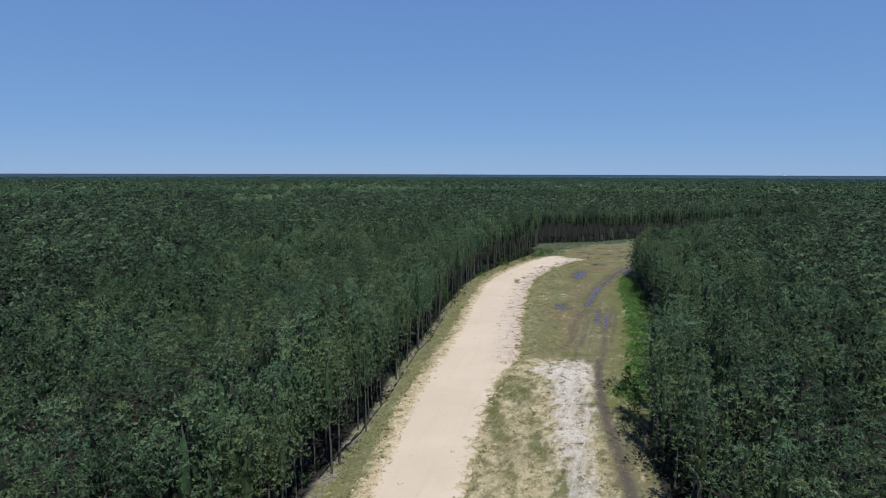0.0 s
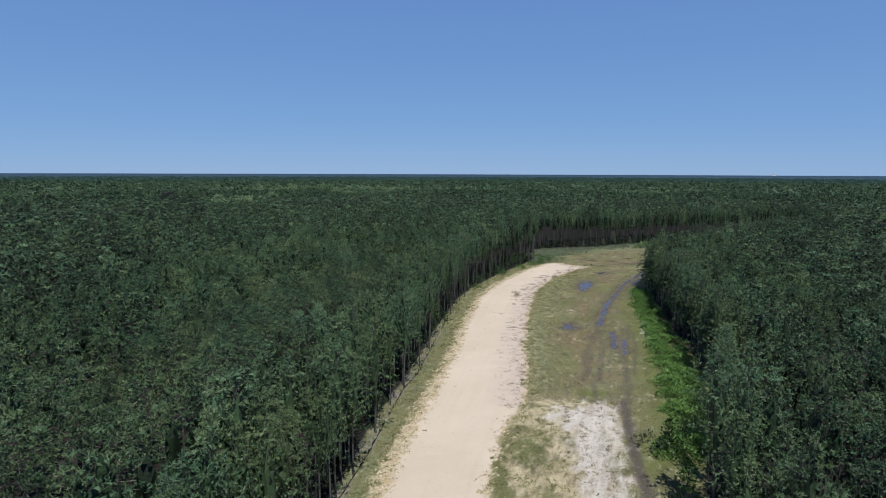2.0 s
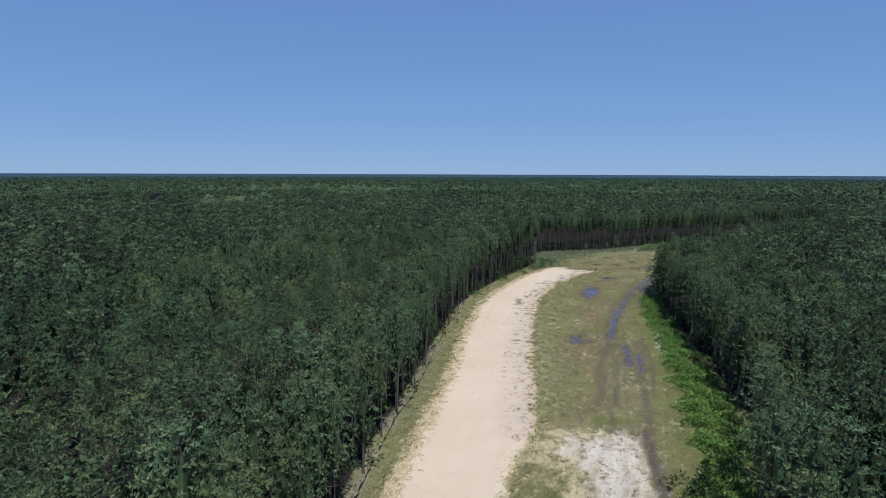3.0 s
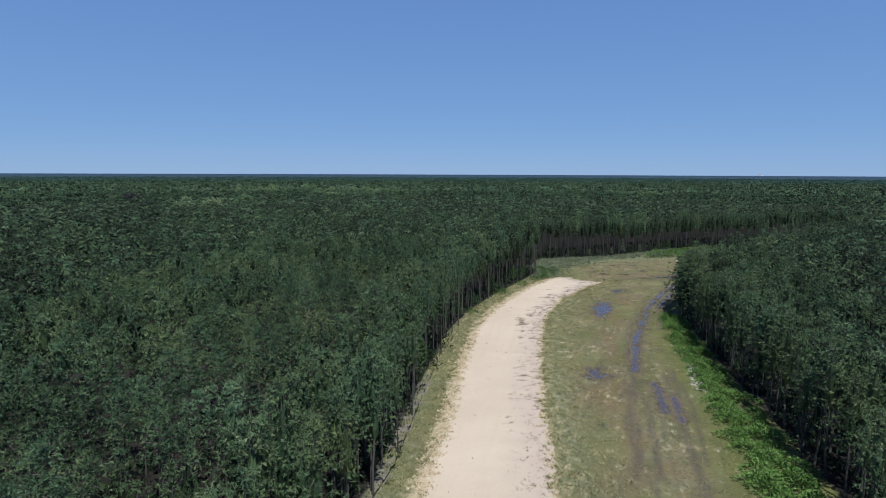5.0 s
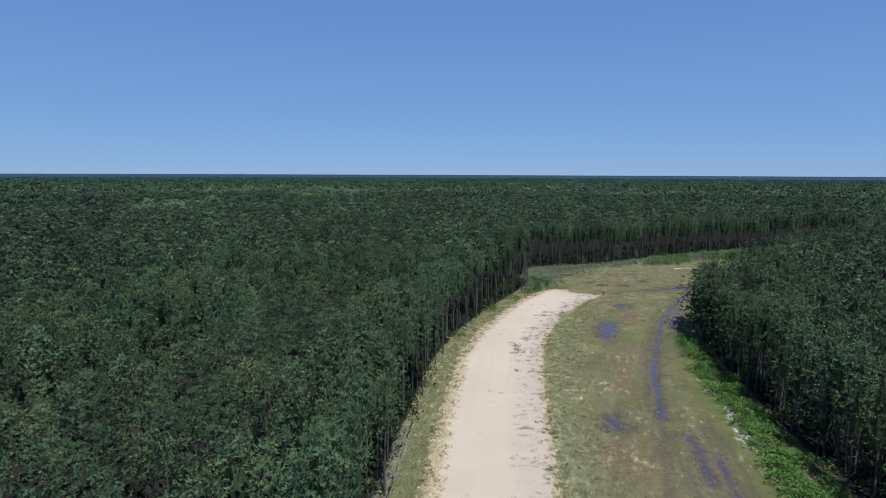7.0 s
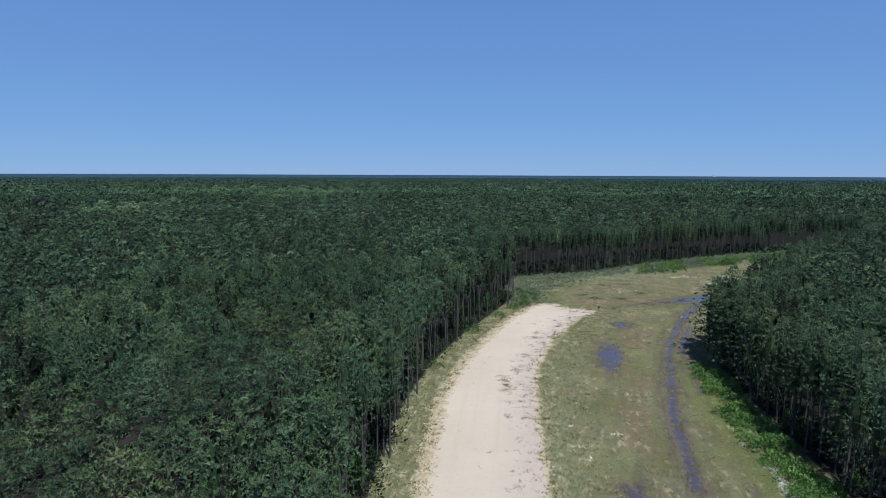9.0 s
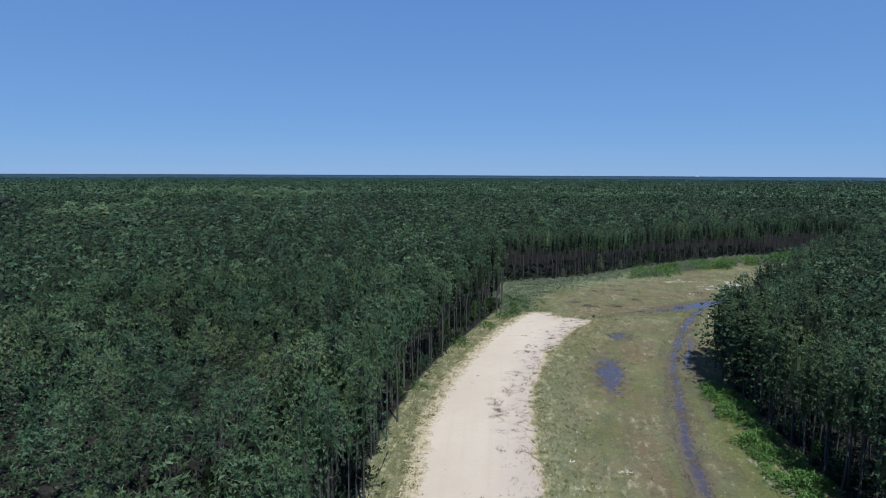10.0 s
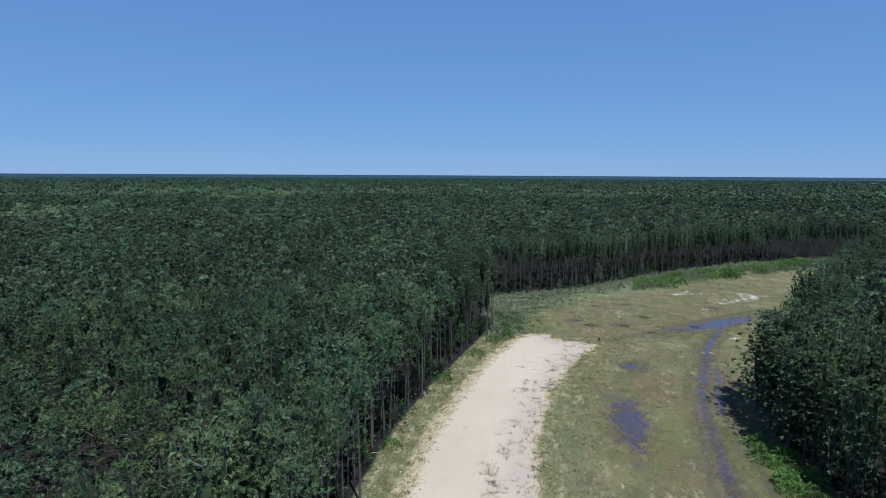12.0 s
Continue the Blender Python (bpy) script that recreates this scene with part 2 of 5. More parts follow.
SPARSE = [(-2, 40), (2, 63.9), (6.7, 90.7), (11, 107), (14, 114), (18, 117), (29, 114), (26, 100), (23, 85), (20, 64), (18, 40)]
SHRUB_LEFT = [(28, 94), (31, 99), (34.5, 104), (38, 118), (41.8, 130), (45.5, 145), (50, 164), (54.3, 181), (62, 207)]
SHRUB_RIGHT = [(32.5, 94), (36.5, 98), (40, 104), (45.2, 119.6), (49.8, 138), (53.2, 155), (57, 171), (60, 184.5), (65, 206)]
MAIN_RUT = [(103, 271), (98.5, 267.4), (90.5, 259), (81.4, 247.5), (71.5, 232.5), (65.7, 223.4), (61, 215), (57.6, 207.1), (53.4, 198), (47.3, 185), (44.1, 175.8), (41.6, 169), (39.6, 163.5)]
WET_RUTS = [([(40.7, 156.8), (39.2, 150.1), (37.4, 144.1)], 2.4), ([(41.4, 150.8), (40.1, 145.8), (38.5, 140.3)], 1.6), ([(76.2, 235.7), (70.8, 227.1), (67, 220.9), (64, 215.5)], 1.4)]
DRIVE = [(113, 275), (87, 252), (66, 225), (52, 196), (44, 175), (39, 160), (34, 145), (29, 128), (25, 112)]
MUD_TRACKS = [([(74, 232), (67, 218), (61, 206), (56, 193)], 1.3), ([(30.2, 114.5), (27.8, 104.7), (25, 92), (22.8, 75.4), (21.3, 64.2), (17.5, 40)], 1.1), ([(44, 160), (38, 140), (33, 121), (30, 112)], 0.9), ([(46.5, 164), (43, 152.5), (40.1, 145.8), (36.5, 134), (33, 122)], 0.9), ([(45.6, 158), (43, 147.4), (39.3, 136.7), (36, 127)], 0.5), ([(36.5, 149), (35, 143.5), (31.6, 132.5), (29, 124)], 0.6),
              ([(36, 156), (32, 144), (27, 126)], 0.9), ([(60, 256), (75, 262), (100, 274), (120, 282)], 1.6), ([(66, 226), (50, 196), (40, 168)], 0.8), ([(40, 165), (37, 157), (35, 151)], 0.8), ([(30.6, 138), (28.3, 131), (25.8, 124)], 0.8), ([(78, 262), (90, 266), (98, 270)], 2.5)]
PUDDLES = [("A", (48.8, 215.0), 2.3, 7.8, -20), ("B", (32.2, 162.3), 1.9, 2.6, -10), ("C", (61.2, 239.0), 2.0, 2.0, 10), ("D", (98, 268.4), 15.0, 2.7, 22)]


RUST = [((47, 206), 6, 20), ((40, 172), 4, 12), ((30, 150), 5, 10), ((58, 226), 5, 12), ((41, 188), 4, 10), ((78, 268), 22, 9), ((63, 264), 5, 4), ((100, 282), 16, 6), ((29, 136), 3, 8), ((34, 156), 4, 8), ((44, 178), 1.6, 6)]  # reddish brown low growth


def polygon_array(points):
    return np.array(points, float)


def inside(poly, x, y):
    poly = polygon_array(poly)
    res = np.zeros(x.shape, bool)
    for (x0, y0), (x1, y1) in zip(poly, np.roll(poly, -1, 0)):
        if y0 == y1:
            continue
        c = ((y0 > y) != (y1 > y)) & (x < (x1 - x0) * (y - y0) / (y1 - y0) + x0)
        res ^= c
    return res


def line_distance(points, x, y, closed=False):
    pts = polygon_array(points)
    best = np.full(x.shape, 1e9)
    ends = np.roll(pts, -1, 0) if closed else pts[1:]
    for (x0, y0), (x1, y1) in zip(pts, ends):
        dx, dy = x1 - x0, y1 - y0
        q = np.clip(((x - x0) * dx + (y - y0) * dy) / max(dx * dx + dy * dy, 1e-9), 0, 1)
        best = np.minimum(best, np.hypot(x - x0 - q * dx, y - y0 - q * dy))
    return best


def signed(poly, x, y):
    """Distance to a polygon's border, negative inside."""
    d = line_distance(poly, x, y, True)
    return np.where(inside(poly, x, y), -d, d)


def soft(d, width):
    """1 well inside (d < -width), 0 well outside."""
    return np.clip(0.5 - d / (2 * width), 0, 1)


def wave(x, y, scale, seed):
    """Cheap smooth noise from sines, about -1 to 1."""
    rs = np.random.RandomState(seed)
    s = np.zeros_like(x)
    for k in range(7):
        a, f, ph = rs.uniform(0, 2 * np.pi), rs.uniform(0.6, 1.7) / scale * 2 * np.pi, rs.uniform(0, 2 * np.pi)
        s = s + np.sin((x * np.cos(a) + y * np.sin(a)) * f + ph)
    return s / 3.5


def puddle_field(x, y):
    """Negative inside a puddle, in metres, roughly."""
    best = np.full(x.shape, 1e9)
    for tag, (cx, cy), rx, ry, turn in PUDDLES:
        a = radians(turn)
        u, v = (x - cx) * math.cos(a) + (y - cy) * math.sin(a), -(x - cx) * math.sin(a) + (y - cy) * math.cos(a)
        r = np.hypot(u / rx, v / ry)
        best = np.minimum(best, (r - 1) * min(rx, ry) + 0.9 * wave(x, y, 5.0, 5) + 0.6 * wave(x, y, 2.0, 6))
    best = np.minimum(best, line_distance(MAIN_RUT, x, y) - 0.70 + 0.16 * wave(x, y, 9.0, 9) + 0.14 * wave(x, y, 2.5, 11))
    for pts, w in WET_RUTS:
        best = np.minimum(best, line_distance(pts, x, y) - 0.3 * w + 0.28 * wave(x, y, 3.5, 10))
    return best


def ground_height(x, y):
    d = signed(CLEARING, x, y)
    inside_fade = np.clip(-d / 3.0, 0, 1)
    z = 0.05 * wave(x, y, 9.0, 1) + 0.04 * wave(x, y, 2.6, 2) + 0.03 * wave(x, y, 1.3, 3)
    p = puddle_field(x, y)
    z = z * (0.75 + 0.25 * np.clip(p / 2.0, 0, 1)) - 0.085 * np.clip(0.5 - p / 1.2, 0, 1)
    for pts, w in MUD_TRACKS:
        z = z - 0.06 * np.clip(1 - line_distance(pts, x, y) / w, 0, 1)
    return z * inside_fade


def mesh_from(name, verts, faces, materials, attributes=None, mat_index=None, smooth=False):
    """A mesh from arrays: verts (n, 3); faces (m, 3) or (m, 4)."""
    me = bpy.data.meshes.new(name)
    nv, nf, k = len(verts), len(faces), faces.shape[1]
    me.vertices.add(nv)
    me.vertices.foreach_set("co", np.ascontiguousarray(verts, np.float32).ravel())
    me.loops.add(nf * k)
    me.loops.foreach_set("vertex_index", np.ascontiguousarray(faces, np.int32).ravel())
    me.polygons.add(nf)
    me.polygons.foreach_set("loop_start", np.arange(nf, dtype=np.int32) * k)
    me.polygons.foreach_set("loop_total", np.full(nf, k, np.int32))
    for m in materials:
        me.materials.append(m)
    if mat_index is not None:
        me.polygons.foreach_set("material_index", np.ascontiguousarray(mat_index, np.int32))
    me.update(calc_edges=True)
    for key, value in (attributes or {}).items():
        a = me.attributes.new(key, "FLOAT", "POINT")
        a.data.foreach_set("value", np.ascontiguousarray(value, np.float32))
    me.polygons.foreach_set("use_smooth", np.full(nf, smooth))
    me.validate()
    return me


# ---- ground ----
CELL, FINE = 6.0, 10


def build_ground():
    x0, x1, y0, y1 = -60.0, 306.0, -66.0, 414.0
    cx, cy = np.meshgrid(np.arange(x0, x1, CELL), np.arange(y0, y1, CELL), indexing="ij")
    cx, cy = cx.ravel(), cy.ravel()
    d = signed(CLEARING, cx + CELL / 2, cy + CELL / 2)
    fine = (d < 5.0) & (cy > 30) & (cx < 215)
    vs, fs = [], []
    base = 0
    q = np.array([[0, 0], [1, 0], [1, 1], [0, 1]]) * CELL
    plain = np.stack([cx[~fine], cy[~fine]], 1)
    v = (plain[:, None, :] + q[None]).reshape(-1, 2)
    vs.append(v)
    fs.append(np.arange(len(v)).reshape(-1, 4))
    base = len(v)
    g = np.arange(FINE + 1) * (CELL / FINE)
    gx, gy = np.meshgrid(g, g, indexing="ij")
    tile = np.stack([gx.ravel(), gy.ravel()], 1)
    idx = np.arange((FINE + 1) ** 2).reshape(FINE + 1, FINE + 1)
    tf = np.stack([idx[:-1, :-1], idx[1:, :-1], idx[1:, 1:], idx[:-1, 1:]], -1).reshape(-1, 4)
    cells = np.stack([cx[fine], cy[fine]], 1)
    v = (cells[:, None, :] + tile[None]).reshape(-1, 2)
    vs.append(v)
    fs.append((tf[None] + (np.arange(len(cells)) * len(tile))[:, None, None] + base).reshape(-1, 4))
    base += len(v)
    far = 6000.0
    for a, b, c, e in ((-far, far, -far, y0), (-far, far, y1, far), (-far, x0, y0, y1), (x1, far, y0, y1)):
        vs.append(np.array([[a, c], [b, c], [b, e], [a, e]]))
        fs.append(np.arange(4).reshape(1, 4) + base)
        base += 4
    v, f = np.concatenate(vs), np.concatenate(fs)
    key, first, back = np.unique(np.round(v * 20).astype(np.int64), axis=0, return_index=True, return_inverse=True)
    v = v[first]
    f = back.ravel()[f]
    x, y = v[:, 0], v[:, 1]
    clear = signed(CLEARING, x, y)
    z = ground_height(x, y)
    z = np.where((y < 31) | (x > 213), 0.0, z)
    road = signed(ROAD, x, y)
    shrubs = signed(SHRUB_LEFT + SHRUB_RIGHT[::-1], x, y)
    mud = np.zeros_like(x)
    for k, (pts, w) in enumerate(MUD_TRACKS):
        mud = np.maximum(mud, (0.8 if k == 1 else 0.56) * np.clip(1.3 - line_distance(pts, x, y) / w, 0, 1))
    way = line_distance(DRIVE, x, y)
    mud = np.maximum(mud, np.clip(0.68 * np.sin(way * 3.1 + 1.2 * wave(x, y, 16.0, 86)), 0, 1) * np.clip(1.2 - way / 6.0, 0, 1) * np.clip(0.75 + 0.5 * wave(x, y, 11.0, 87), 0, 1))
    wet = puddle_field(x, y)
    mud = np.maximum(mud, np.clip(0.8 - wet / 1.1, 0, 0.85))
    mud = np.maximum(mud, np.clip(0.52 - wet / 6.0 + 0.2 * wave(x, y, 4.0, 74), 0, 0.55) * (wet < 4.0))
    for px, py in ((63.5, 276.1), (82.2, 278), (73.2, 270.3), (83.9, 291.5), (106.3, 285.1), (66, 270)):
        mud = np.maximum(mud, 0.75 * np.clip(1.3 - np.hypot((x - px) / 3.2, (y - py) / 2.0), 0, 1))
    fringe = np.where(line_distance(ROAD_LEFT, x, y) < line_distance(ROAD_RIGHT, x, y), 2.6, 1.5)
    sand = np.maximum((0.60 + 0.16 * wave(x, y, 7.0, 84)) * soft(signed(SPARSE, x, y), 1.5), np.clip(0.9 - np.maximum(road, 0) / fringe, 0, 0.85))
    sand = np.maximum(sand, np.where(fringe < 2, np.clip(0.50 - np.maximum(road, 0) / 11.0, 0, 0.5), 0.0) * (x > 10))
    sand = np.maximum(sand, 0.10 + 0.16 * wave(x, y, 13.0, 88))
    sand = np.maximum(sand, (0.28 + 0.14 * wave(x, y, 4.0, 99)) * np.clip(1.3 - line_distance(LEFT_EDGE[7:15], x, y) / 9.0, 0, 1) * (road > 0) * np.clip((y - 140) / 30, 0, 1))
    white = 0.74 * soft(signed(PATCH, x, y) + 0.8 * wave(x, y, 5.0, 83), 2.2)
    green_spots = np.zeros_like(x)
    for (px, py), rx, ry in (((12.5, 98), 3.0, 6.0), ((8.0, 88), 1.4, 16.0), ((12.8, 77), 1.6, 5.0), ((22.5, 95), 1.2, 10.0), ((15, 66), 2.0, 5.0)):
        green_spots = np.maximum(green_spots, np.clip(1.35 - np.hypot((x - px) / rx, (y - py) / ry), 0, 1))
    sand = sand * (1 - 0.75 * green_spots)
    sand = np.maximum(sand, 0.8 * np.clip(1.3 - line_distance([(9, 108.5), (14, 110.5), (19, 111)], x, y) / 2.6, 0, 1))
    white = np.maximum(white, 0.58 * np.clip(1.4 - np.minimum(line_distance([(106, 303), (112, 308)], x, y) / 1.6, line_distance([(113, 290.5), (120, 293), (128, 297), (126, 303)], x, y) / 2.4), 0, 1) * np.clip(0.8 + 0.5 * wave(x, y, 5.0, 77), 0, 1))
    lush = np.clip(0.95 - np.maximum(shrubs, 0) / 9.0, 0, 1)
    lush = np.maximum(lush, 0.62 * green_spots)
    lush = np.maximum(lush, 0.20 + 0.28 * wave(x, y, 20.0, 81))
    white = np.maximum(white, 0.7 * np.clip(1.25 - line_distance([(48, 154), (51.3, 166), (52.6, 174.5)], x, y) / 1.7, 0, 1) * np.clip(0.7 + 0.6 * wave(x, y, 5.0, 94), 0, 1))
    lush = np.maximum(lush, 0.75 * np.clip(1 - np.abs(puddle_field(x, y) - 2.0) / 2.2, 0, 1) * np.clip(0.6 + 0.6 * wave(x, y, 12.0, 89), 0, 1))
    lush = np.maximum(lush, 0.48 * np.clip(1.3 - line_distance(LEFT_EDGE[2:], x, y) / 8.0, 0, 1))
    lush = np.maximum(lush, 0.85 * np.clip(1.35 - line_distance([(42, 266), (48, 288), (62, 302)], x, y) / 14.0, 0, 1))
    lush = np.maximum(lush, 0.9 * np.clip(1.2 - np.hypot((x - 26) / 4.5, (y - 118.5) / 2.5), 0, 1))
    lush = np.maximum(lush, 0.7 * np.clip(1.2 - line_distance(FAR_EDGE[3:], x, y) / 22.0, 0, 1))
    rust = 0.24 + 0.32 * wave(x, y, 15.0, 93)
    for (px, py), rx, ry in RUST:
        rust = np.maximum(rust, 0.82 * np.clip(1.3 - np.hypot((x - px) / rx, (y - py) / ry), 0, 1))
    sage = 0.85 * np.clip(1.25 - line_distance(ROAD_RIGHT[8:17], x, y) / 6.5, 0, 1) * (road > 0) * (y > 118)
    sage = np.maximum(sage, 0.9 * np.clip(1.3 - line_distance([(44, 283), (58, 302), (84, 311), (106, 319)], x, y) / 11.0, 0, 1))
    sage = np.maximum(sage, (0.55 + 0.2 * wave(x, y, 8.0, 73)) * np.clip(1.3 - line_distance(LEFT_EDGE[3:], x, y) / 7.0, 0, 1) * (road > 0.8))
    sage = np.maximum(sage, 0.12 + 0.25 * wave(x, y, 11.0, 76))
    ash = (0.50 + 0.35 * wave(x, y, 6.0, 97)) * np.clip(1.5 - np.abs(clear + 1.1) / 1.1, 0, 1) * (line_distance(LEFT_EDGE[1:9], x, y) < 5)
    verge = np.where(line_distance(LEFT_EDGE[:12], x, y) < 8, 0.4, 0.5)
    # floor outside the clearing: litter that carries the woods' painted shade
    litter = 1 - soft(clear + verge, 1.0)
    on = clear > 20
    rust = rust * 0.78
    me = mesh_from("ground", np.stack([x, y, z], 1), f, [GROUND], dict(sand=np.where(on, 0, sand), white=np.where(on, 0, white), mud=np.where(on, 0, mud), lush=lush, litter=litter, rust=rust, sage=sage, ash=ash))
    tagged(new("ground", me), "flat clearing of dry olive grass, forest litter darkened as painted shade", "ground", kind="structure")


build_ground()


def grid_sheet(name, field, box, step, height, material_list, attributes=None):
    """The cells of a grid in which field(x, y) is negative, as one sheet at height(x, y)."""
    gx = np.arange(box[0], box[2] + step, step)
    gy = np.arange(box[1], box[3] + step, step)
    x, y = np.meshgrid(gx, gy, indexing="ij")
    use = field(x, y) < 0
    cell = use[:-1, :-1] | use[1:, :-1] | use[1:, 1:] | use[:-1, 1:]
    idx = np.arange(x.size).reshape(x.shape)
    f = np.stack([idx[:-1, :-1][cell], idx[1:, :-1][cell], idx[1:, 1:][cell], idx[:-1, 1:][cell]], -1)
    used, f = np.unique(f, return_inverse=True)
    f = f.reshape(-1, 4)
    x, y = x.ravel()[used], y.ravel()[used]
    z = height(x, y)
    extra = {k: fn(x, y) for k, fn in (attributes or {}).items()}
    return new(name, mesh_from(name, np.stack([x, y, z], 1), f, material_list, extra, smooth=True))


def road_height(x, y):
    d = signed(ROAD, x, y) + 0.5 * wave(x, y, 6.0, 21) + 0.55 * wave(x, y, 2.2, 23)
    return ground_height(x, y) * 0.25 + np.clip(-d * 0.16, -0.16, 0.10) + 0.03 * wave(x, y, 4.0, 22)


road = grid_sheet("road", lambda x, y: signed(ROAD, x, y) - 1.2, (-26, -60, 64, 268), 0.6, road_height, [SAND],
                  {"pink": lambda x, y: np.clip(1.5 + 0.25 * wave(x, y, 6.0, 95) - line_distance(ROAD_RIGHT[7:], x, y) / 4.0, 0, 1),
                   "rim": lambda x, y: np.clip(0.42 + np.where(line_distance(ROAD_LEFT, x, y) < 4, 0.22, 0.1) * (1 + wave(x, y, 4.0, 96)) - np.minimum(line_distance(ROAD_LEFT, x, y) / 2.6, line_distance(ROAD_RIGHT, x, y) / 1.2), 0, 1)})
tagged(road, "wide road of pale bare sand ending in the grass", "road", kind="structure")

water = grid_sheet("water", lambda x, y: puddle_field(x, y) - 0.35, (20, 115, 125, 285), 0.3, lambda x, y: np.full(x.shape, -0.04), [WATER], {"deep": lambda x, y: np.clip(0.35 - puddle_field(x, y) / 1.7, 0, 0.75)})
tagged(water, "shallow rain water in ruts and puddles", "puddle", kind="structure")

# ---- trees ----
rng = np.random.RandomState(7)


def blades(centres, ways, length, width, rs):
    """Narrow pointed blades from centres along ways: triangles (n, 3, 3)."""
    n = len(centres)
    side = np.cross(ways, rs.normal(size=(n, 3)))
    side /= np.linalg.norm(side, axis=1, keepdims=True) + 1e-9
    L, W = length[:, None], width[:, None]
    return np.stack([centres - side * W / 2, centres + side * W / 2, centres + ways * L], 1)


def puffs(centres, ways, length, width, rs):
    """Small three-sided needle tufts, open below: triangles (3 n, 3, 3)."""
    n = len(centres)
    s1 = np.cross(ways, rs.normal(size=(n, 3)))
    s1 /= np.linalg.norm(s1, axis=1, keepdims=True) + 1e-9
    s2 = np.cross(ways, s1)
    L, W = length[:, None], width[:, None]
    ring = [centres + (s1 * math.cos(a) + s2 * math.sin(a)) * W * rs.uniform(0.6, 1.3, (n, 1)) + ways * L * rs.uniform(-0.15, 0.35, (n, 1)) for a in (0.0, 2.1, 4.2)]
    tip = centres + ways * L
    tri = np.stack([np.stack([ring[k], ring[(k + 1) % 3], tip], 1) for k in range(3)], 1)
    return tri.reshape(-1, 3, 3)


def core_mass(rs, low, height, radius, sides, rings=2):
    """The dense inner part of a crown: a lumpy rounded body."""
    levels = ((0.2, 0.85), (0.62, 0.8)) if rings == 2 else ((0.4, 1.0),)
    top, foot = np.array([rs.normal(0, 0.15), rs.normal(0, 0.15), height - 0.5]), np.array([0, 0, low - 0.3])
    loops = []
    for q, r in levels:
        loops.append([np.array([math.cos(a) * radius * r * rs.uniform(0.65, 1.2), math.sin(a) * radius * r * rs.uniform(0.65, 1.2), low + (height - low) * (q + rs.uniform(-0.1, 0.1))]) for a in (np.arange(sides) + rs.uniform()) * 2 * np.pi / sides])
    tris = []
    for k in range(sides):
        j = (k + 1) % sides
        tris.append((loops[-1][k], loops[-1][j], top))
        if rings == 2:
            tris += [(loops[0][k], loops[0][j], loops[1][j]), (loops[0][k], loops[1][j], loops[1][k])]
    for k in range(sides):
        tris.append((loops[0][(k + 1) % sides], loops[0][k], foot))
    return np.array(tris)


def needle_stars(centres, ways, needles, length, width, rs):
    """Tufts of narrow needles that spread from each centre round its way: triangles (n * needles, 3, 3)."""
    c, w = np.repeat(centres, needles, 0), np.repeat(ways, needles, 0)
    w = w * 0.85 + rs.normal(0, 0.52, (len(c), 3))
    w /= np.linalg.norm(w, axis=1, keepdims=True)
    n = len(c)
    return blades(c - w * 0.12 * length, w, length * rs.uniform(0.7, 1.3, n), width * rs.uniform(0.7, 1.3, n), rs)


